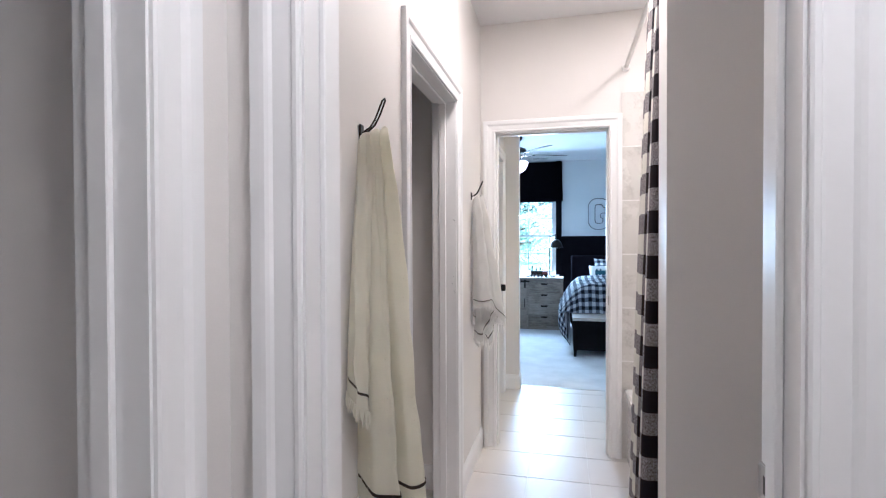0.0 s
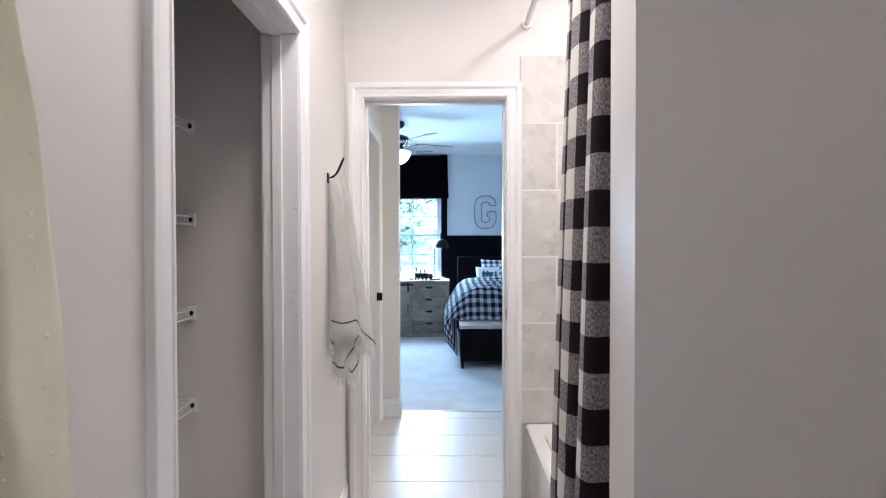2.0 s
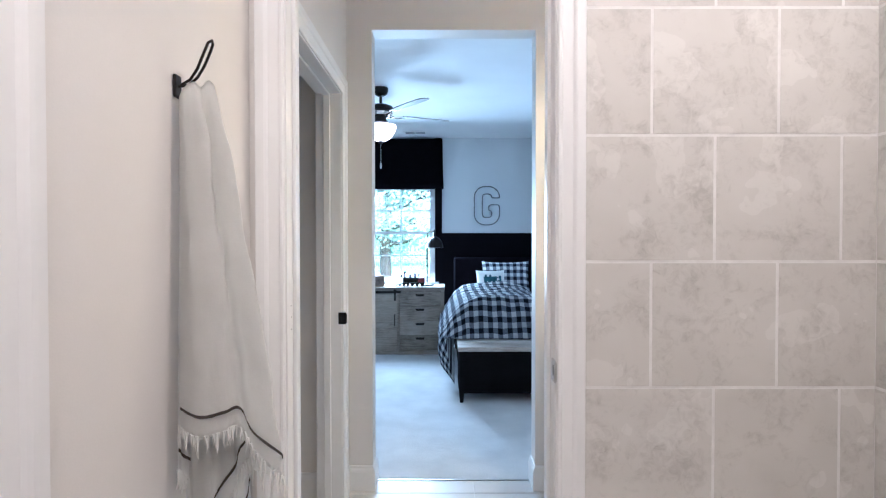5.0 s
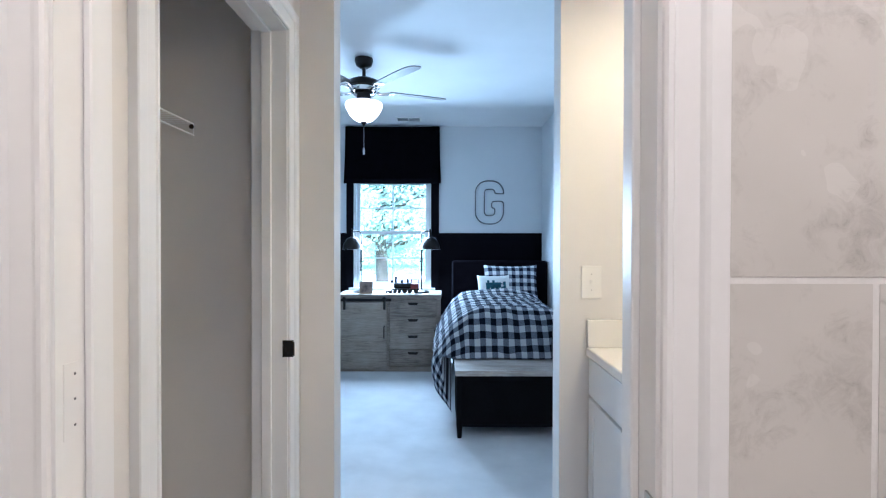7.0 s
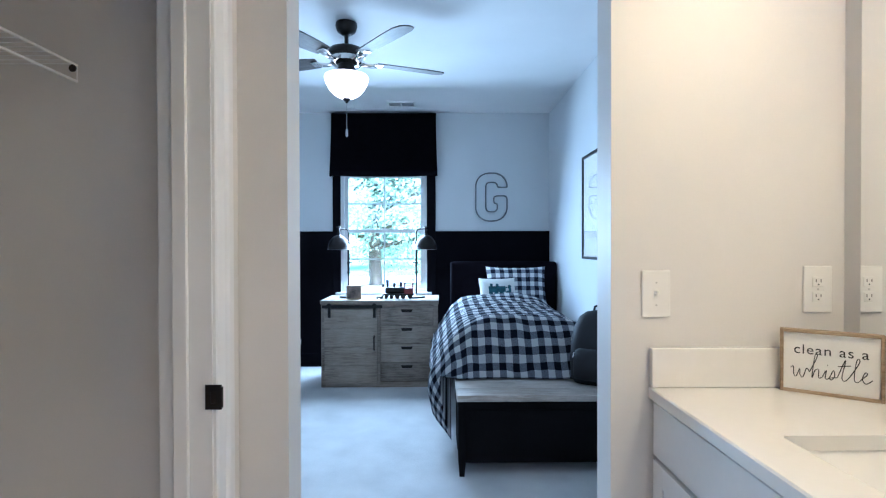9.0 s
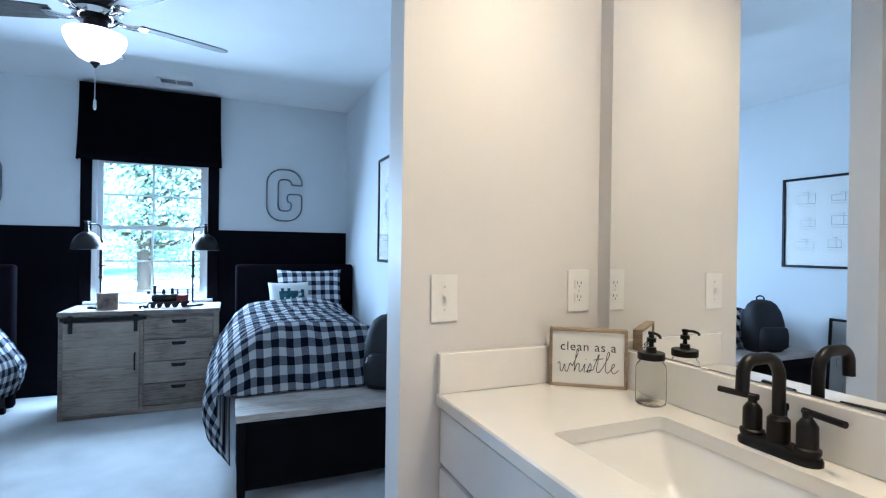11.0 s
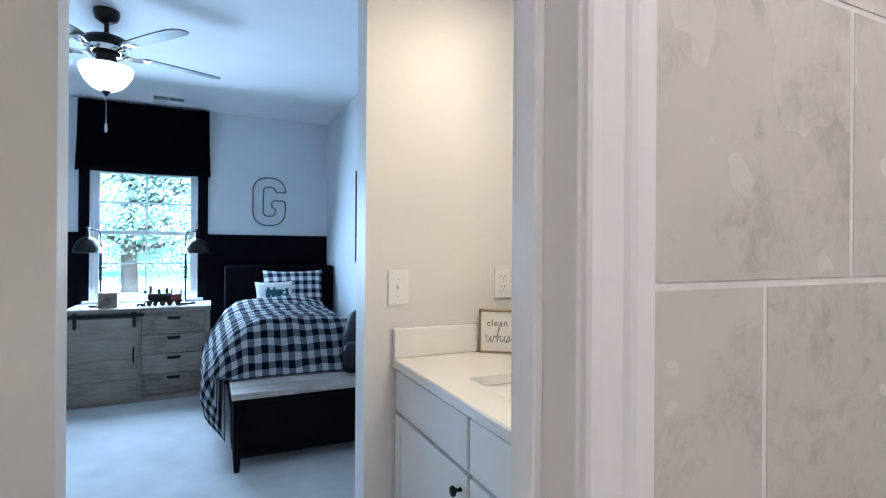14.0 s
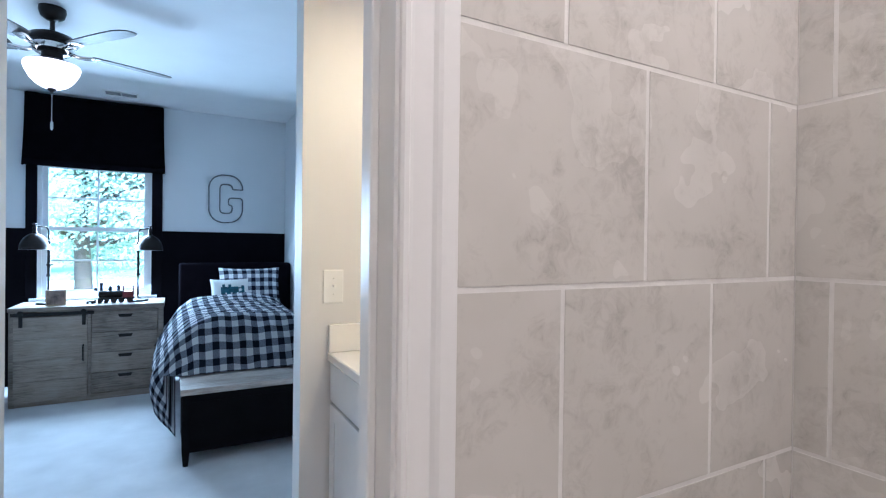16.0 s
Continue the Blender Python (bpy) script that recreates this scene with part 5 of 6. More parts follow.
STEELDARK = material("galvanised_dark_wire", (0.20, 0.215, 0.23), 0.45, 0.2, 20, 100, 0.05, 0.6)
wire_letter(G_OUT, 0.768, 1.538, "galvanised wire outline letter G on the wall")
wire_letter(D_OUT, -1.610, 1.530, "galvanised wire outline letter above the other bed")


# beds
def cloth_block(bm, x0, x1, y0, y1, z0, z1, puff, seed, nx=20, ny=14):
    """A stuffed pillow lying in its own plane: x wide, z high, y thick."""
    uv = bm.loops.layers.uv.verify()
    sides = []
    for s in (-1, 1):
        rows = []
        for i in range(nx + 1):
            row = []
            for j in range(ny + 1):
                a, b = i / nx * 2 - 1, j / ny * 2 - 1
                full = max(0.0, (1 - a ** 4) * (1 - b ** 4)) ** 0.55
                pinch = 0.045 * (1 - abs(a) ** 2.5) * abs(b) ** 3 * math.copysign(1, b)
                x = (x0 + x1) / 2 + (x1 - x0) / 2 * a * (1 - 0.05 * (1 - b * b))
                z = (z0 + z1) / 2 + (z1 - z0) / 2 * b - pinch * (z1 - z0)
                wr = 0.006 * noise.noise(Vector((a * 3, b * 3, seed)))
                y = (y0 + y1) / 2 + s * (puff * full + wr * full + 0.003)
                row.append(bm.verts.new((x, y, z)))
            rows.append(row)
        sides.append(rows)
        for i in range(nx):
            for j in range(ny):
                f = bm.faces.new((rows[i][j], rows[i + 1][j], rows[i + 1][j + 1], rows[i][j + 1]))
                f.smooth = True
                for lp, (p, q) in zip(f.loops, ((i, j), (i + 1, j), (i + 1, j + 1), (i, j + 1))):
                    lp[uv].uv = (p / nx * (x1 - x0), q / ny * (z1 - z0))
    a, b = sides
    rim = [(i, 0) for i in range(nx)] + [(nx, j) for j in range(ny)] + [(i, ny) for i in range(nx, 0, -1)] + [(0, j) for j in range(ny, 0, -1)]
    for (i, j), (k, m) in zip(rim, rim[1:] + rim[:1]):
        bm.faces.new((a[i][j], a[k][m], b[k][m], b[i][j]))
    return bm


def comforter(side):
    """The quilt in a sheet's own coordinates: draped over the mattress's open side and foot, its corner hanging out."""
    W, L, over, foot, R = 0.95, 1.42, 0.37, 0.20, 0.19
    grid = []
    nu, nv = 84, 96
    for j in range(nv + 1):
        t = -foot - 0.24 + (L + foot + 0.24) * j / nv
        row = []
        for i in range(nu + 1):
            s = -over - 0.10 + (W + over + 0.10) * i / nu
            ov = over + 0.10
            crown = 0.075 * math.sin(math.pi * min(max((s + 0.05) / (W + 0.05), 0), 1)) ** 0.7 + 0.020 * math.exp(-((t - L + 0.10) / 0.10) ** 2)
            wr = 0.024 * noise.noise(Vector((s * 4.2, t * 4.2, 1.7))) + 0.013 * noise.noise(Vector((s * 11, t * 9, 4.1)))
            ds, dt = max(0.0, 0.14 - s), max(0.0, 0.12 - t)
            r = math.hypot(ds, dt)
            if r < 1e-6:
                x, y, z = s, t, 0.0
            else:
                ax, ay = ds / r, dt / r
                ang = min(r / R, math.pi / 2)
                out = R * math.sin(ang)
                down = R * (1 - math.cos(ang)) + max(0.0, r - R * math.pi / 2)
                hang = max(0.0, r - R * math.pi / 2)
                flare = 0.55 * hang * (1 - hang / 0.45) + 0.020 * math.sin(9 * (t if ds > dt else s) + 2) * min(1, hang * 4)
                corner = min(1, 2.2 * ax * ay)
                out += 0.055 * math.exp(-((r - 0.38) / 0.15) ** 2) + flare + 0.13 * corner * hang
                x = (0.14 - out * ax if ds > 0 else s)
                y = (0.12 - out * ay) if dt > 0 else t
                z = -down
                if ds > 0 and dt <= 0:
                    y = t
                if dt > 0 and ds <= 0:
                    x = s
            z += crown * max(0.0, 1 - r / 0.3) + wr * (1 - 0.3 * min(1, r))
            edge = min(1.0, max(0.0, (s - 0.78) / 0.17))
            z -= 0.07 * edge ** 2
            x -= 0.4 * wr * min(1, ds * 5)
            y -= 0.4 * wr * min(1, dt * 5)
            zz = 0.735 + z
            row.append((side * x, y, max(zz, 0.03 if ds > dt else 0.468), s, t))
        grid.append(row)
    return grid


def build_bed(x_open, side, label_bed, others):
    """x_open: the mattress's open edge; side: +1 when the bed lies towards +x of it."""
    lo, hi = sorted((x_open, x_open + side * 1.0))
    bed = thing("bed", label_bed, "bed", (0, 0, 0), 0, "twin beds")
    part("headboard", box(bmesh.new(), lo - 0.01, hi + 0.04, 8.500, 8.580, 0.02, 1.122, bevel=0.03, seg=4), VALANCE, bed, "tall black padded headboard", 40)
    for x in (lo + 0.01, hi - 0.03):
        part("side_rail", box(bmesh.new(), x, x + 0.025, 6.84, 8.498, 0.05, 0.40, bevel=0.004), DARKWOOD, bed)
        for y in (6.86, 8.44):
            part("leg", box(bmesh.new(), x - 0.010, x + 0.035, y, y + 0.045, 0.0, 0.05, bevel=0.004), DARKWOOD, bed)
    part("foot_rail", box(bmesh.new(), lo + 0.036, hi - 0.031, 6.84, 6.865, 0.05, 0.40, bevel=0.004), DARKWOOD, bed)
    part("mattress", box(bmesh.new(), lo + 0.037, hi - 0.032, 6.868, 8.490, 0.30, 0.60, bevel=0.04, seg=4), SHEET, bed, "cream mattress", 40)
    qx = x_open
    grid = [[(qx - side * 0.035 + p[0], 6.83 + p[1], p[2], p[3], p[4]) for p in r] for r in comforter(side)]
    quilt = thing("comforter", "rumpled navy and white gingham comforter on the bed", "comforter", (0, 0, 0), 0, "gingham comforters")
    part("cover", smooth_surface(bmesh.new(), grid, 0.012), PLAID, quilt)
    edge = [(p[0], p[1] - 0.05, p[2] - 0.012, p[3], p[4]) for p in grid[-3]]
    roll = [[(p[0], p[1] + 0.055 * math.cos(a), p[2] + 0.030 * math.sin(a) + 0.006 * noise.noise(Vector((p[0] * 8, a, 2.0))), p[3], 0.045 * a) for a in [2 * math.pi * k / 12 for k in range(13)]] for p in edge[8::3]]
    part("folded_edge", smooth_surface(bmesh.new(), roll), PLAID, quilt)
    pc = x_open + side * 0.625
    sham = thing("pillow", "navy gingham pillow sham leaning on the headboard", "pillow", (pc, 8.395, 0.715), 0, "gingham pillows")
    ob = part("cover", cloth_block(bmesh.new(), -0.29, 0.29, -0.01, 0.01, 0.0, 0.37, 0.075, 2.0), PLAID, sham)
    ob.matrix_local = pose(0, 0, 0, -14, 0, 0)
    if others:
        lp = thing("throw_pillow", "small white pillow printed with a blue train", "pillow", (x_open + side * 0.43, 8.215, 0.740), 10)
        ob = part("cover", cloth_block(bmesh.new(), -0.175, 0.175, -0.01, 0.01, 0.0, 0.245, 0.055, 5.0), TOWELWHITE, lp)
        ob.matrix_local = pose(0, 0, 0, -16, 0, 0)
        bm = bmesh.new()
        for r in ((-0.10, 0.06, -0.062, -0.058, 0.10, 0.155), (0.06, 0.115, -0.056, -0.052, 0.085, 0.165), (-0.085, -0.06, -0.060, -0.056, 0.155, 0.18), (-0.03, -0.005, -0.061, -0.057, 0.155, 0.178)):
            box(bm, *r, bevel=0.0015, seg=1)
        for x in (-0.08, -0.03, 0.02, 0.08):
            tube(bm, [(x, -0.061, 0.092), (x, -0.057, 0.092)], 0.020, 14)
        pr = part("train_print", bm, material("blue_print_ink", (0.05, 0.13, 0.17), 0.9, 0.3, 30, 200, 0.1), ob, "blue printed train")
    # storage bench at the foot
    bx0, bx1 = (lo - 0.012, hi + 0.02) if side > 0 else (lo - 0.02, hi + 0.012)
    bench = thing("storage_bench", "black wooden storage bench with a pale plank top", "bench", (0, 0, 0), 0, "benches at the beds' feet")
    part("front_panel", box(bmesh.new(), bx0 + 0.042, bx1 - 0.042, 6.3770, 6.4000, 0.075, 0.421, bevel=0.002, seg=1), DARKWOOD, bench)
    part("back_panel", box(bmesh.new(), bx0 + 0.042, bx1 - 0.042, 6.745, 6.765, 0.075, 0.421, bevel=0.002, seg=1), DARKWOOD, bench)
    part("apron", box(bmesh.new(), bx0 + 0.042, bx1 - 0.042, 6.3680, 6.3765, 0.373, 0.421, bevel=0.002, seg=1), DARKWOOD, bench)
    for x in (bx0 + 0.004, bx1 - 0.026):
        part("side_panel", box(bmesh.new(), x, x + 0.022, 6.4070, 6.738, 0.075, 0.421, bevel=0.002, seg=1), DARKWOOD, bench)
    for x in (bx0, bx1 - 0.042):
        for y in (6.3630, 6.738):
            c = (x + 0.021, y + 0.021)
            leg = [[(c[0] + k * h, c[1] + m * h, z) for k, m in ((-1, -1), (1, -1), (1, 1), (-1, 1))] for h, z in ((0.014, 0.0), (0.021, 0.085), (0.021, 0.421))]
            part("leg", loft(bmesh.new(), leg, True, True), DARKWOOD, bench)
    for k in range(3):
        y0 = 6.3510 + 0.1425 * k
        part("plank", box(bmesh.new(), bx0 - 0.008, bx1 + 0.008, y0, y0 + 0.1405, 0.422, 0.458, bevel=0.003, seg=1), BENCHTOP, bench, "pale weathered plank")


build_bed(0.500, 1, "black twin bed with a gingham comforter and pillows", True)
build_bed(-1.100, -1, "second black twin bed with matching gingham bedding", False)


def backpack(at, rz):
    th = thing("backpack", "black nylon backpack standing on the bench", "backpack", at, rz, "backpacks on the benches")
    rings = []
    for z, w, d, yy in ((0.0, 0.145, 0.085, 0.0), (0.03, 0.165, 0.105, 0.0), (0.12, 0.170, 0.115, 0.004), (0.24, 0.165, 0.105, 0.012), (0.33, 0.150, 0.088, 0.022), (0.39, 0.120, 0.066, 0.030), (0.42, 0.080, 0.042, 0.034), (0.43, 0.03, 0.016, 0.036)):
        rings.append([(w * abs(math.cos(a)) ** 0.6 * math.copysign(1, math.cos(a)), yy + d * abs(math.sin(a)) ** 0.8 * math.copysign(1, math.sin(a)), z) for a in [2 * math.pi * k / 32 for k in range(32)]])
    part("body", loft(bmesh.new(), rings, True, True), BAGCLOTH, th, smooth=60)
    rings = []
    for z, w, d in ((0.035, 0.12, 0.030), (0.05, 0.132, 0.046), (0.15, 0.132, 0.05), (0.20, 0.122, 0.040), (0.215, 0.10, 0.02)):
        rings.append([(w * abs(math.cos(a)) ** 0.5 * math.copysign(1, math.cos(a)), -0.098 + d * math.sin(a), z) for a in [2 * math.pi * k / 28 for k in range(28)]])
    part("front_pocket", loft(bmesh.new(), rings, True, True), BAGCLOTH, th, smooth=60)
    part("handle", tube(bmesh.new(), [(-0.04, 0.045, 0.415), (-0.035, 0.05, 0.45), (0, 0.052, 0.462), (0.035, 0.05, 0.45), (0.04, 0.045, 0.415)], 0.007, 8), BAGCLOTH, th, smooth=60)
    for s in (-1, 1):
        part("strap", tube(bmesh.new(), [(s * 0.07, 0.07, 0.38), (s * 0.09, 0.12, 0.32), (s * 0.10, 0.13, 0.20), (s * 0.10, 0.11, 0.08)], 0.014, 8), BAGCLOTH, th, smooth=60)
    part("zip_pull", tube(bmesh.new(), [(-0.128, -0.095, 0.19), (-0.133, -0.110, 0.16)], 0.003, 6), STEEL, th, "small metal zip pull")
    return th


backpack((1.345, 6.60, 0.4585), -28)
backpack((-1.70, 6.56, 0.4585), 12)

# ceiling fan
FX, FY = -0.195, 6.76
fan = thing("ceiling_fan", "dark bronze five-blade ceiling fan with a lit glass bowl", "ceiling fan", (FX, FY, CEIL_R))
part("canopy", turned(bmesh.new(), [(0.066, -0.0005), (0.068, -0.020), (0.058, -0.052), (0.030, -0.072), (0.016, -0.076)], 28), BRONZE, fan, smooth=40)
part("downrod", tube(bmesh.new(), [(0, 0, -0.07), (0, 0, -0.16)], 0.013, 12), BRONZE, fan)
part("motor_housing", turned(bmesh.new(), [(0.030, -0.140), (0.070, -0.152), (0.108, -0.168), (0.122, -0.192), (0.120, -0.212), (0.098, -0.216)], 36), BRONZE, fan, smooth=40)
part("motor_band", turned(bmesh.new(), [(0.098, -0.214), (0.104, -0.222), (0.100, -0.252), (0.078, -0.268), (0.060, -0.272)], 36), CHROME, fan, "polished metal band", 40)
part("switch_housing", turned(bmesh.new(), [(0.052, -0.268), (0.055, -0.300), (0.075, -0.312), (0.108, -0.318), (0.112, -0.328)], 30), BRONZE, fan, smooth=40)
bowl = part("light_bowl", loft(bmesh.new(), [[(r * math.cos(2 * math.pi * k / 36), r * math.sin(2 * math.pi * k / 36), z) for k in range(36)] for r, z in ((0.112, -0.326), (0.134, -0.332), (0.138, -0.345), (0.130, -0.375), (0.108, -0.415), (0.078, -0.448), (0.046, -0.466), (0.018, -0.472))], True, True), GLASSBOWL, fan, "lit frosted glass bowl", 50)
part("finial", turned(bmesh.new(), [(0.022, -0.470), (0.024, -0.478), (0.012, -0.488), (0.007, -0.498), (0.002, -0.502)], 16), BRONZE, fan, smooth=40)
part("pull_chain", tube(bmesh.new(), [(0, 0, -0.50), (0, 0, -0.660)], 0.0016, 6), STEEL, fan)
part("pull_fob", turned(bmesh.new(), [(0.003, -0.66), (0.007, -0.668), (0.008, -0.70), (0.004, -0.712)], 10), STEEL, fan, smooth=40)
for k in range(5):
    a = 22 + 72 * k
    arm = part("blade_arm", bmesh.new(), CHROME, fan, "polished blade bracket")
    bm = bmesh.new()
    tube(bm, [(0.085, 0, -0.243), (0.13, 0.012, -0.250), (0.165, 0.018, -0.246), (0.205, 0.030, -0.238)], [0.010, 0.008, 0.008, 0.006], 8)
    tube(bm, [(0.085, 0, -0.243), (0.13, -0.012, -0.250), (0.165, -0.018, -0.246), (0.205, -0.030, -0.238)], [0.010, 0.008, 0.008, 0.006], 8)
    box(bm, 0.190, 0.235, -0.034, 0.034, -0.242, -0.236, bevel=0.002, seg=1)
    bm.to_mesh(arm.data)
    bm.free()
    arm.matrix_local = pose(0, 0, 0, 0, 0, a)
    outline = [(0.195, -0.050), (0.30, -0.060), (0.50, -0.068), (0.60, -0.066), (0.640, -0.050), (0.655, -0.020), (0.652, 0.020), (0.636, 0.052), (0.60, 0.066), (0.50, 0.068), (0.30, 0.060), (0.195, 0.050)]
    bm = loft(bmesh.new(), [[(x, y, -0.236) for x, y in outline], [(x, y, -0.229) for x, y in outline]], True, True)
    bl = part("blade", bm, BLADE, fan, "dark grey wood-look blade")
    bl.matrix_local = pose(0, 0, 0, 0, 0, a) @ pose(0, 0, -0.232) @ pose(0, 0, 0, 11, 0, 0) @ pose(0, 0, 0.232)

# slats are greyer than the vent's white frame
VENTGREY = material("grey_vent_slat", (0.42, 0.43, 0.44), 0.5, 0.05, 10, 90, 0.0)
vent = thing("ceiling_vent", "white slatted ceiling air vent", "air vent", (0.01, 8.54, CEIL_R))
part("frame", boxes((-0.14, 0.14, -0.075, -0.058, -0.010, -0.0005), (-0.14, 0.14, 0.058, 0.075, -0.010, -0.0005), (-0.14, -0.122, -0.058, 0.058, -0.010, -0.0005), (0.122, 0.14, -0.058, 0.058, -0.010, -0.0005), (-0.006, 0.006, -0.058, 0.058, -0.010, -0.0005)), PLASTIC, vent)
for k in range(8):
    y = -0.05 + 0.0143 * k
    part("slat", loft(bmesh.new(), [[(x, y, -0.009), (x, y + 0.003, -0.009), (x, y + 0.011, -0.002), (x, y + 0.008, -0.002)] for x in (-0.121, 0.121)], True, True), VENTGREY, vent)


def framed_print(name, label, x, face, y0, y1, z0, z1, seed, tilt=0.0):
    """A black-framed line drawing on a side wall; face is the way it looks along x."""
    rnd = random.Random(seed)
    th = thing(name, label, "picture", (x, (y0 + y1) / 2, z0))
    th.matrix_world = pose(x, (y0 + y1) / 2, z0) @ pose(0, 0, 0, 0, face * -tilt, 0)
    w, h, f = (y1 - y0) / 2, z1 - z0, face
    lo, hi = sorted((f * 0.002, f * 0.022))
    for nm, r in (("frame_side", (lo, hi, -w, -w + 0.022, 0, h)), ("frame_side", (lo, hi, w - 0.022, w, 0, h)), ("frame_top", (lo, hi, -w + 0.022, w - 0.022, h - 0.022, h)), ("frame_bottom", (lo, hi, -w + 0.022, w - 0.022, 0, 0.022))):
        part(nm, box(bmesh.new(), *r, bevel=0.002, seg=1), BLACKMETAL, th)
    a, b = sorted((f * 0.004, f * 0.010))
    sheet = part("print", boxes((a, b, -w + 0.021, w - 0.021, 0.021, h - 0.021)), PAPER, th, "off-white engineering drawing")
    bm = bmesh.new()
    a, b = sorted((f * 0.0102, f * 0.0108))
    for k in range(12):
        cy, cz = (-0.66 + 0.42 * (k % 4) + rnd.uniform(-0.1, 0.1)) * w, h * (0.22 + 0.25 * (k // 4) + rnd.uniform(-0.02, 0.02))
        bw, bh = w * rnd.uniform(0.18, 0.34), h * rnd.uniform(0.06, 0.11)
        for r in ((cy - bw / 2, cy + bw / 2, cz, cz + 0.003), (cy - bw / 2, cy + bw / 2, cz + bh, cz + bh + 0.003), (cy - bw / 2, cy - bw / 2 + 0.003, cz, cz + bh), (cy + bw / 2, cy + bw / 2 + 0.003, cz, cz + bh), (cy - bw / 2, cy + bw / 2, cz - 0.02, cz - 0.018), (cy - bw * 0.2, cy + bw * 0.2, cz + bh + 0.02, cz + bh + 0.023), (cy - bw * 0.1, cy - bw * 0.1 + 0.003, cz, cz + bh + 0.02)):
            box(bm, a, b, *r)
    tagged(part("line_drawing", bm, GREYINK, sheet, "fine grey drawn lines"), kind="stuff")
    g = sorted((f * 0.0135, f * 0.0155))
    pane = part("pane", boxes((*g, -w + 0.021, w - 0.021, 0.021, h - 0.021)), CLEARGLASS, th, "picture glass")
    pane.visible_shadow = False
    return th


framed_print("framed_drawing", "black-framed engineering drawing on the side wall", XBR, -1, 6.57, 7.610, 1.175, 1.985, 4)
framed_print("framed_drawing", "black-framed train drawing above the other bench", XBL, 1, 5.62, 6.67, 1.165, 1.945, 9)
framed_print("leaning_frame", "black picture frame leaning against the wall", XBL + 0.06, 1, 5.60, 6.27, 0.01, 0.76, 12, 4.0)

# ---- outside the window ----
setting("ground", boxes((-400, 400, YB + 0.6, 900, -0.7, -0.6)), GRASS, "lawn outside the window")
setting("road", boxes((-400, 400, 21, 33, -0.5995, -0.590)), ASPHALT, "pale street beyond the lawn")


def tree(at, height, spread, seed, label):
    rnd = random.Random(seed)
    th = thing("tree", label, "tree", at, 0, "trees outside")
    bm = bmesh.new()
    tube(bm, [(0, 0, -0.1), (0.03, 0, height * 0.15), (-0.04, 0.05, height * 0.4), (0.05, 0, height * 0.8)], [height * 0.035, height * 0.026, height * 0.02, height * 0.006], 12)
    limbs = []
    for k in range(27):
        a, z0 = rnd.uniform(0, 6.28), height * rnd.uniform(0.26, 0.74)
        r = spread * rnd.uniform(0.6, 1.0) * (1.1 - 0.6 * z0 / height)
        end = Vector((r * math.cos(a), r * math.sin(a), z0 + height * rnd.uniform(0.04, 0.26)))
        mid = Vector((0.5 * end.x, 0.5 * end.y, z0 + 0.35 * (end.z - z0)))
        tube(bm, [(0, 0, z0), mid, end], [height * 0.011, height * 0.007, height * 0.002], 7)
        limbs += [mid, end, (mid + end) / 2]
    part("trunk", bm, BARK, th, smooth=60)
    vs, fs = [], []
    for p in limbs + [Vector((0, 0, height * 0.85)), Vector((0.3, 0, height * 0.95))]:
        cl = spread * rnd.uniform(0.22, 0.42)
        for _ in range(1250 if at[1] < 20 else 360):
            d = Vector((rnd.gauss(0, 1), rnd.gauss(0, 1), rnd.gauss(0, 0.7)))
            c = p + d.normalized() * cl * rnd.uniform(0.3, 1.0)
            s = rnd.uniform(0.03, 0.06) if at[1] < 20 else rnd.uniform(0.06, 0.11)
            n = Vector((rnd.gauss(0, 1), rnd.gauss(0, 1), rnd.gauss(0.8, 1))).normalized()
            u = n.orthogonal().normalized()
            w = n.cross(u)
            b = len(vs)
            vs += [tuple(c + u * s), tuple(c + w * s * 0.6), tuple(c - u * s), tuple(c - w * s * 0.6)]
            fs.append((b, b + 1, b + 2, b + 3))
    mesh = bpy.data.meshes.new("crown")
    mesh.from_pydata(vs, [], fs)
    mesh.materials.append(LEAF)
    ob = new("crown", mesh)
    ob.parent = th
    tagged(ob, "leafy green crown", kind="stuff")
    return th


tree((-1.3, 16.5, -0.6), 6.6, 3.2, 2, "broad leafy maple tree on the lawn")
tree((2.4, 18.5, -0.6), 7.5, 3.0, 5, "leafy tree further along the lawn")
tree((-4.8, 19.5, -0.6), 8.0, 3.2, 6, "leafy tree beside the street")
tree((-0.2, 36.0, -0.6), 10.0, 4.5, 8, "tall leafy tree across the street")
tree((6.5, 38.0, -0.6), 10.0, 4.5, 11, "tall leafy tree beyond the street")
tree((-8.5, 38.0, -0.6), 10.0, 4.5, 13, "tall leafy tree behind the street")

# ---- tiles ----
def tile_mesh(w, h, t=0.008, e=0.0016):
    bm = box(bmesh.new(), -w / 2, w / 2, -t, 0.0, -h / 2, h / 2)
    front = [ed for ed in bm.edges if all(v.co.y < -t + 1e-5 for v in ed.verts)]
    bmesh.ops.bevel(bm, geom=front, offset=e, segments=2, affect="EDGES")
    mesh = bpy.data.meshes.new("tile")
    bm.to_mesh(mesh)
    bm.free()
    return mesh


MESHES = {}


def lay(parent, mat, m, w, h):
    key = (round(w, 4), round(h, 4), mat.name)
    if key not in MESHES:
        MESHES[key] = tile_mesh(w, h)
        MESHES[key].materials.append(mat)
    ob = new("tile", MESHES[key])
    ob.parent = parent
    ob.matrix_local = m


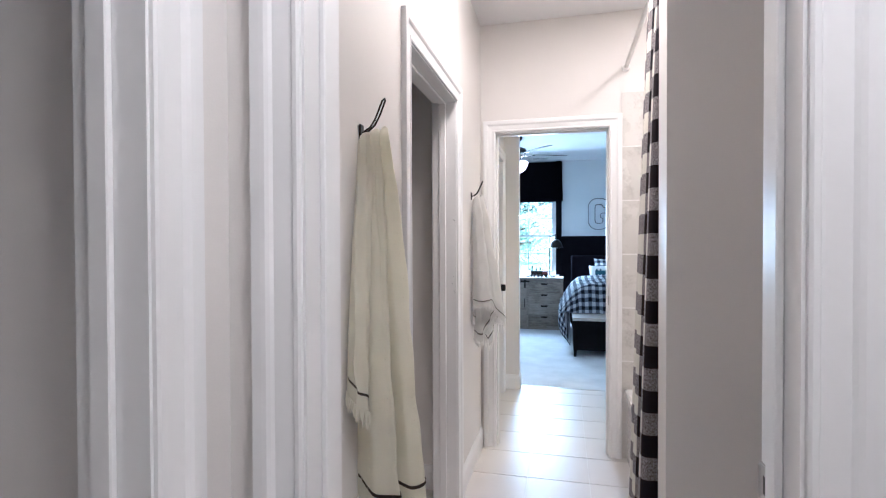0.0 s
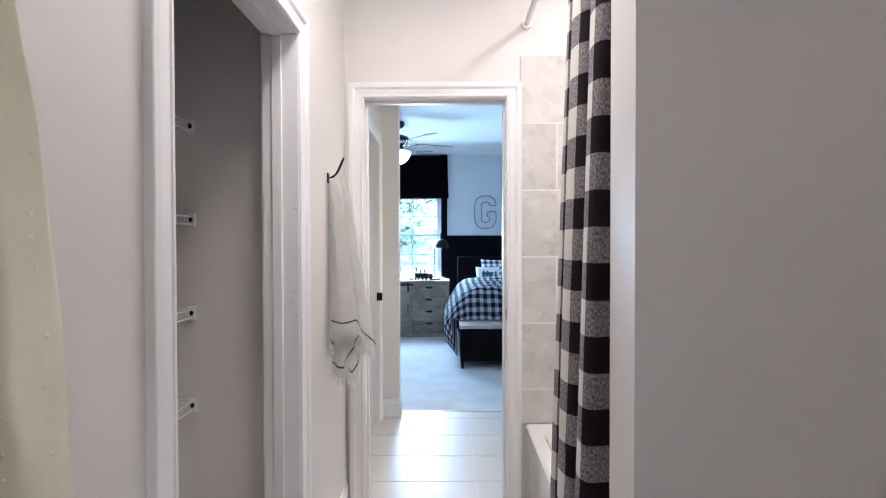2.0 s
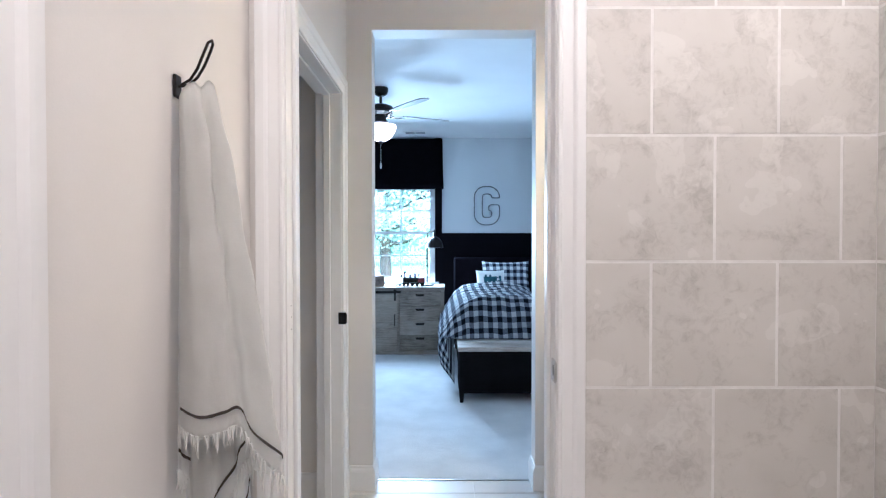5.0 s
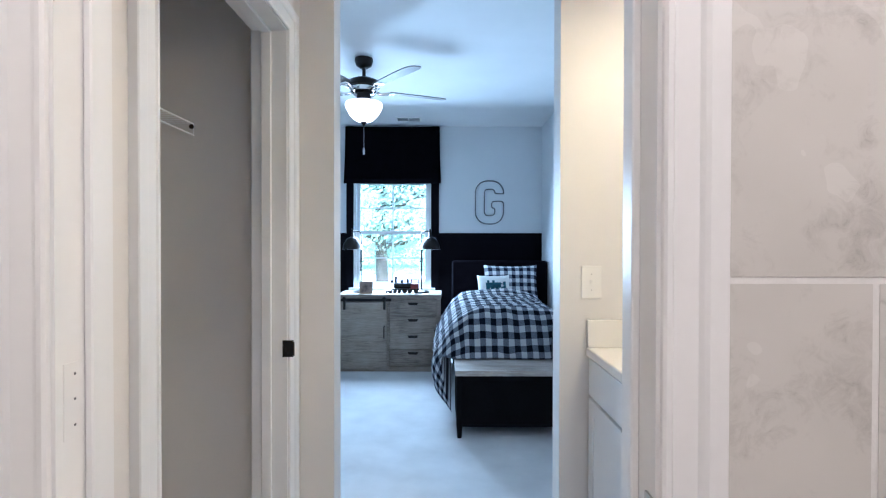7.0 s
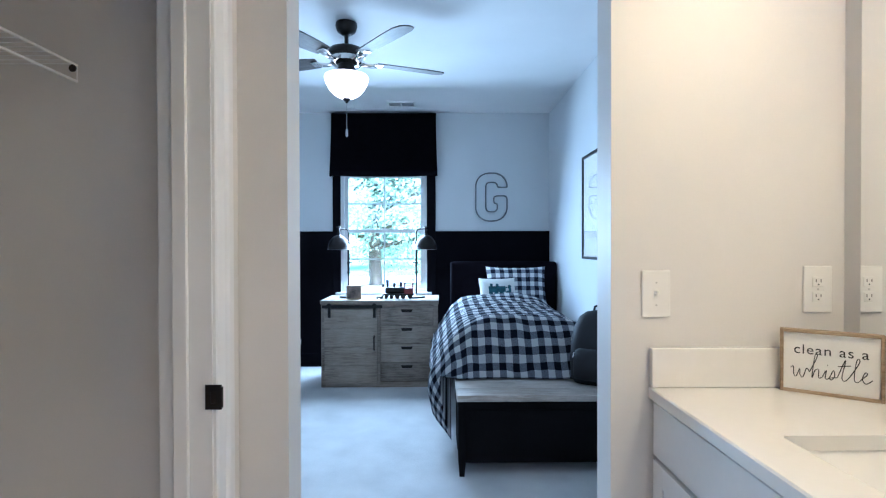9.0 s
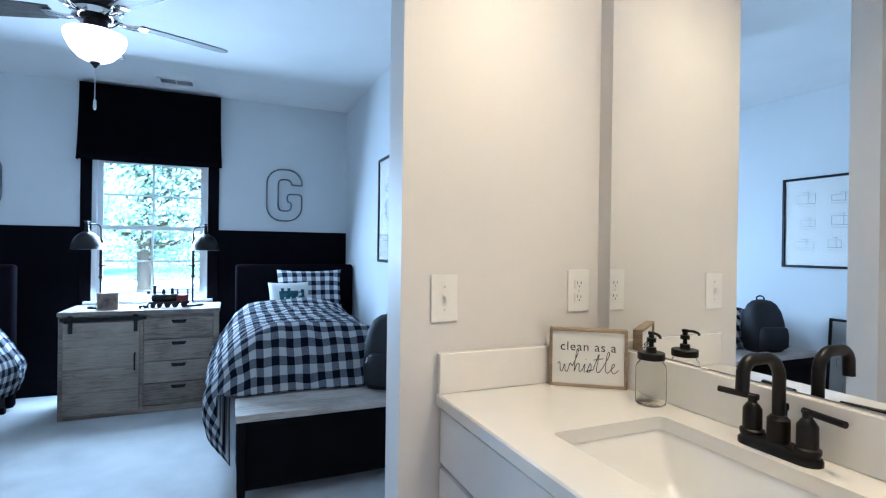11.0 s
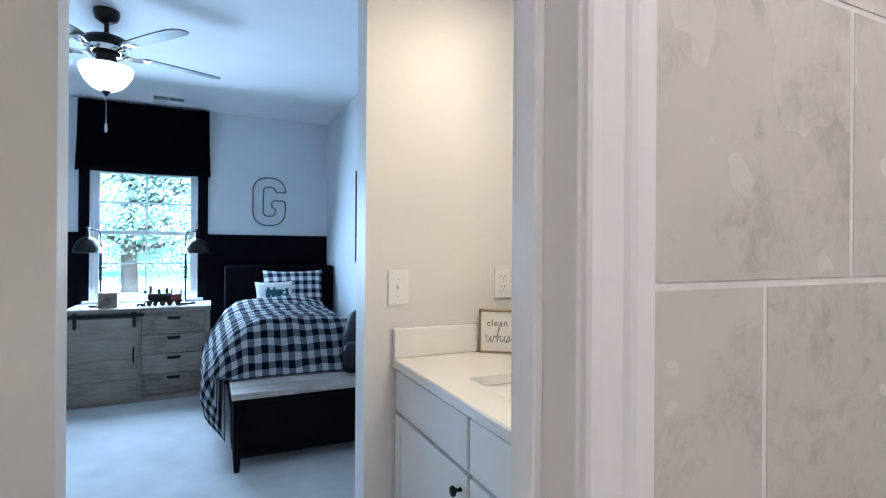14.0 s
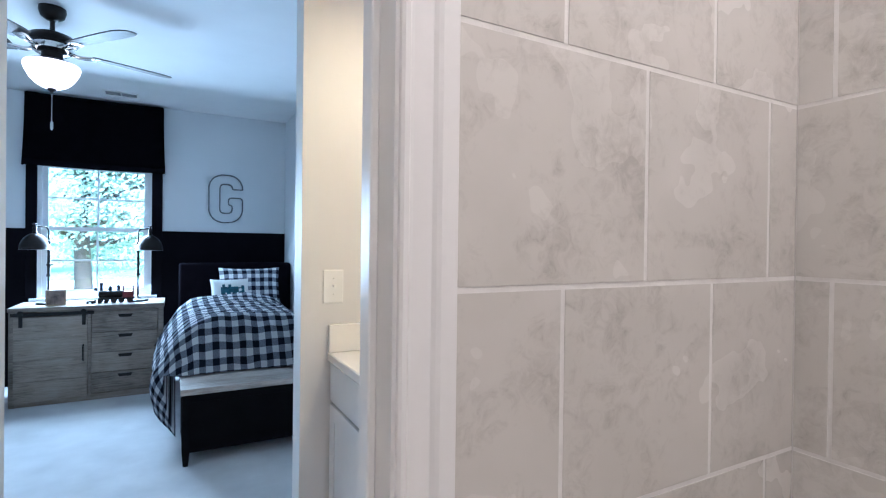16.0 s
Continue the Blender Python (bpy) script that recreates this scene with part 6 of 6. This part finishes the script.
def cut(a, b, marks, gap):
    """Pieces of a run from a to b, broken at marks."""
    pts = [a] + [m for m in marks if a + 0.02 < m < b - 0.02] + [b]
    return [(p + (gap / 2 if k else 0), q - (gap / 2 if k < len(pts) - 2 else 0)) for k, (p, q) in enumerate(zip(pts, pts[1:]))]


P, GAP = 0.329, 0.005
rows_z = cut(0.434, 2.250, [1.262 + P * k for k in range(-3, 4)], GAP)


def tiled_wall(name, label, origin, rz, length, shift, backing):
    """Tiles in a half bond on a wall; u runs from the origin along the wall."""
    wall = setting(name, backing, GROUT, label)
    for i, (z0, z1) in enumerate(rows_z):
        row = round((z0 + z1) / 2 // P)
        off = shift + (P / 2 if (math.floor((0.5 * (z0 + z1) - 1.262) / P) % 2 == 0) else 0.0)
        for a, b in cut(0.0, length, [off + P * k for k in range(-3, 9)], GAP):
            lay(wall, TILE, pose(*origin, 0, 0, rz) @ pose((a + b) / 2, 0, (z0 + z1) / 2), b - a, z1 - z0)


tiled_wall("wall_tile_end", "cream stone-look tiles on the tub's end wall", (0.722, Y2 - 0.002, 0), 0, 1.488 - 0.722, 0.901 - 0.722, boxes((0.722, XT, Y2 - 0.0092, Y2 - 0.0005, 0.434, 2.249)))
tiled_wall("wall_tile_side", "cream stone-look tiles on the tub's long wall", (XT - 0.002, Y2 - 0.010, 0), -90, 1.535, 0.062, boxes((XT - 0.0092, XT - 0.0005, YWB + 0.0095, Y2 - 0.0095, 0.434, 2.249)))
tiled_wall("wall_tile_foot", "cream stone-look tiles on the wing wall", (1.488, YWB + 0.002, 0), 180, 1.488 - 0.722, 0.25, boxes((0.722, XT - 0.0095, YWB + 0.0005, YWB + 0.0092, 0.434, 2.249)))

fx = [0.182 + 0.339 * k for k in range(-4, 5)]
fy = [4.902 - 0.334 * k for k in range(0, 19)]
floor = bpy.data.objects["floor_tiles_bed"]
for x0, x1 in cut(-1.0, 1.48, fx, 0.0045):
    for y0, y1 in cut(-1.2, Y3B - 0.017, sorted(fy), 0.0045):
        lay(floor, FLOORTILE, pose((x0 + x1) / 2, (y0 + y1) / 2, -0.0075, -90, 0, 0), x1 - x0, y1 - y0)
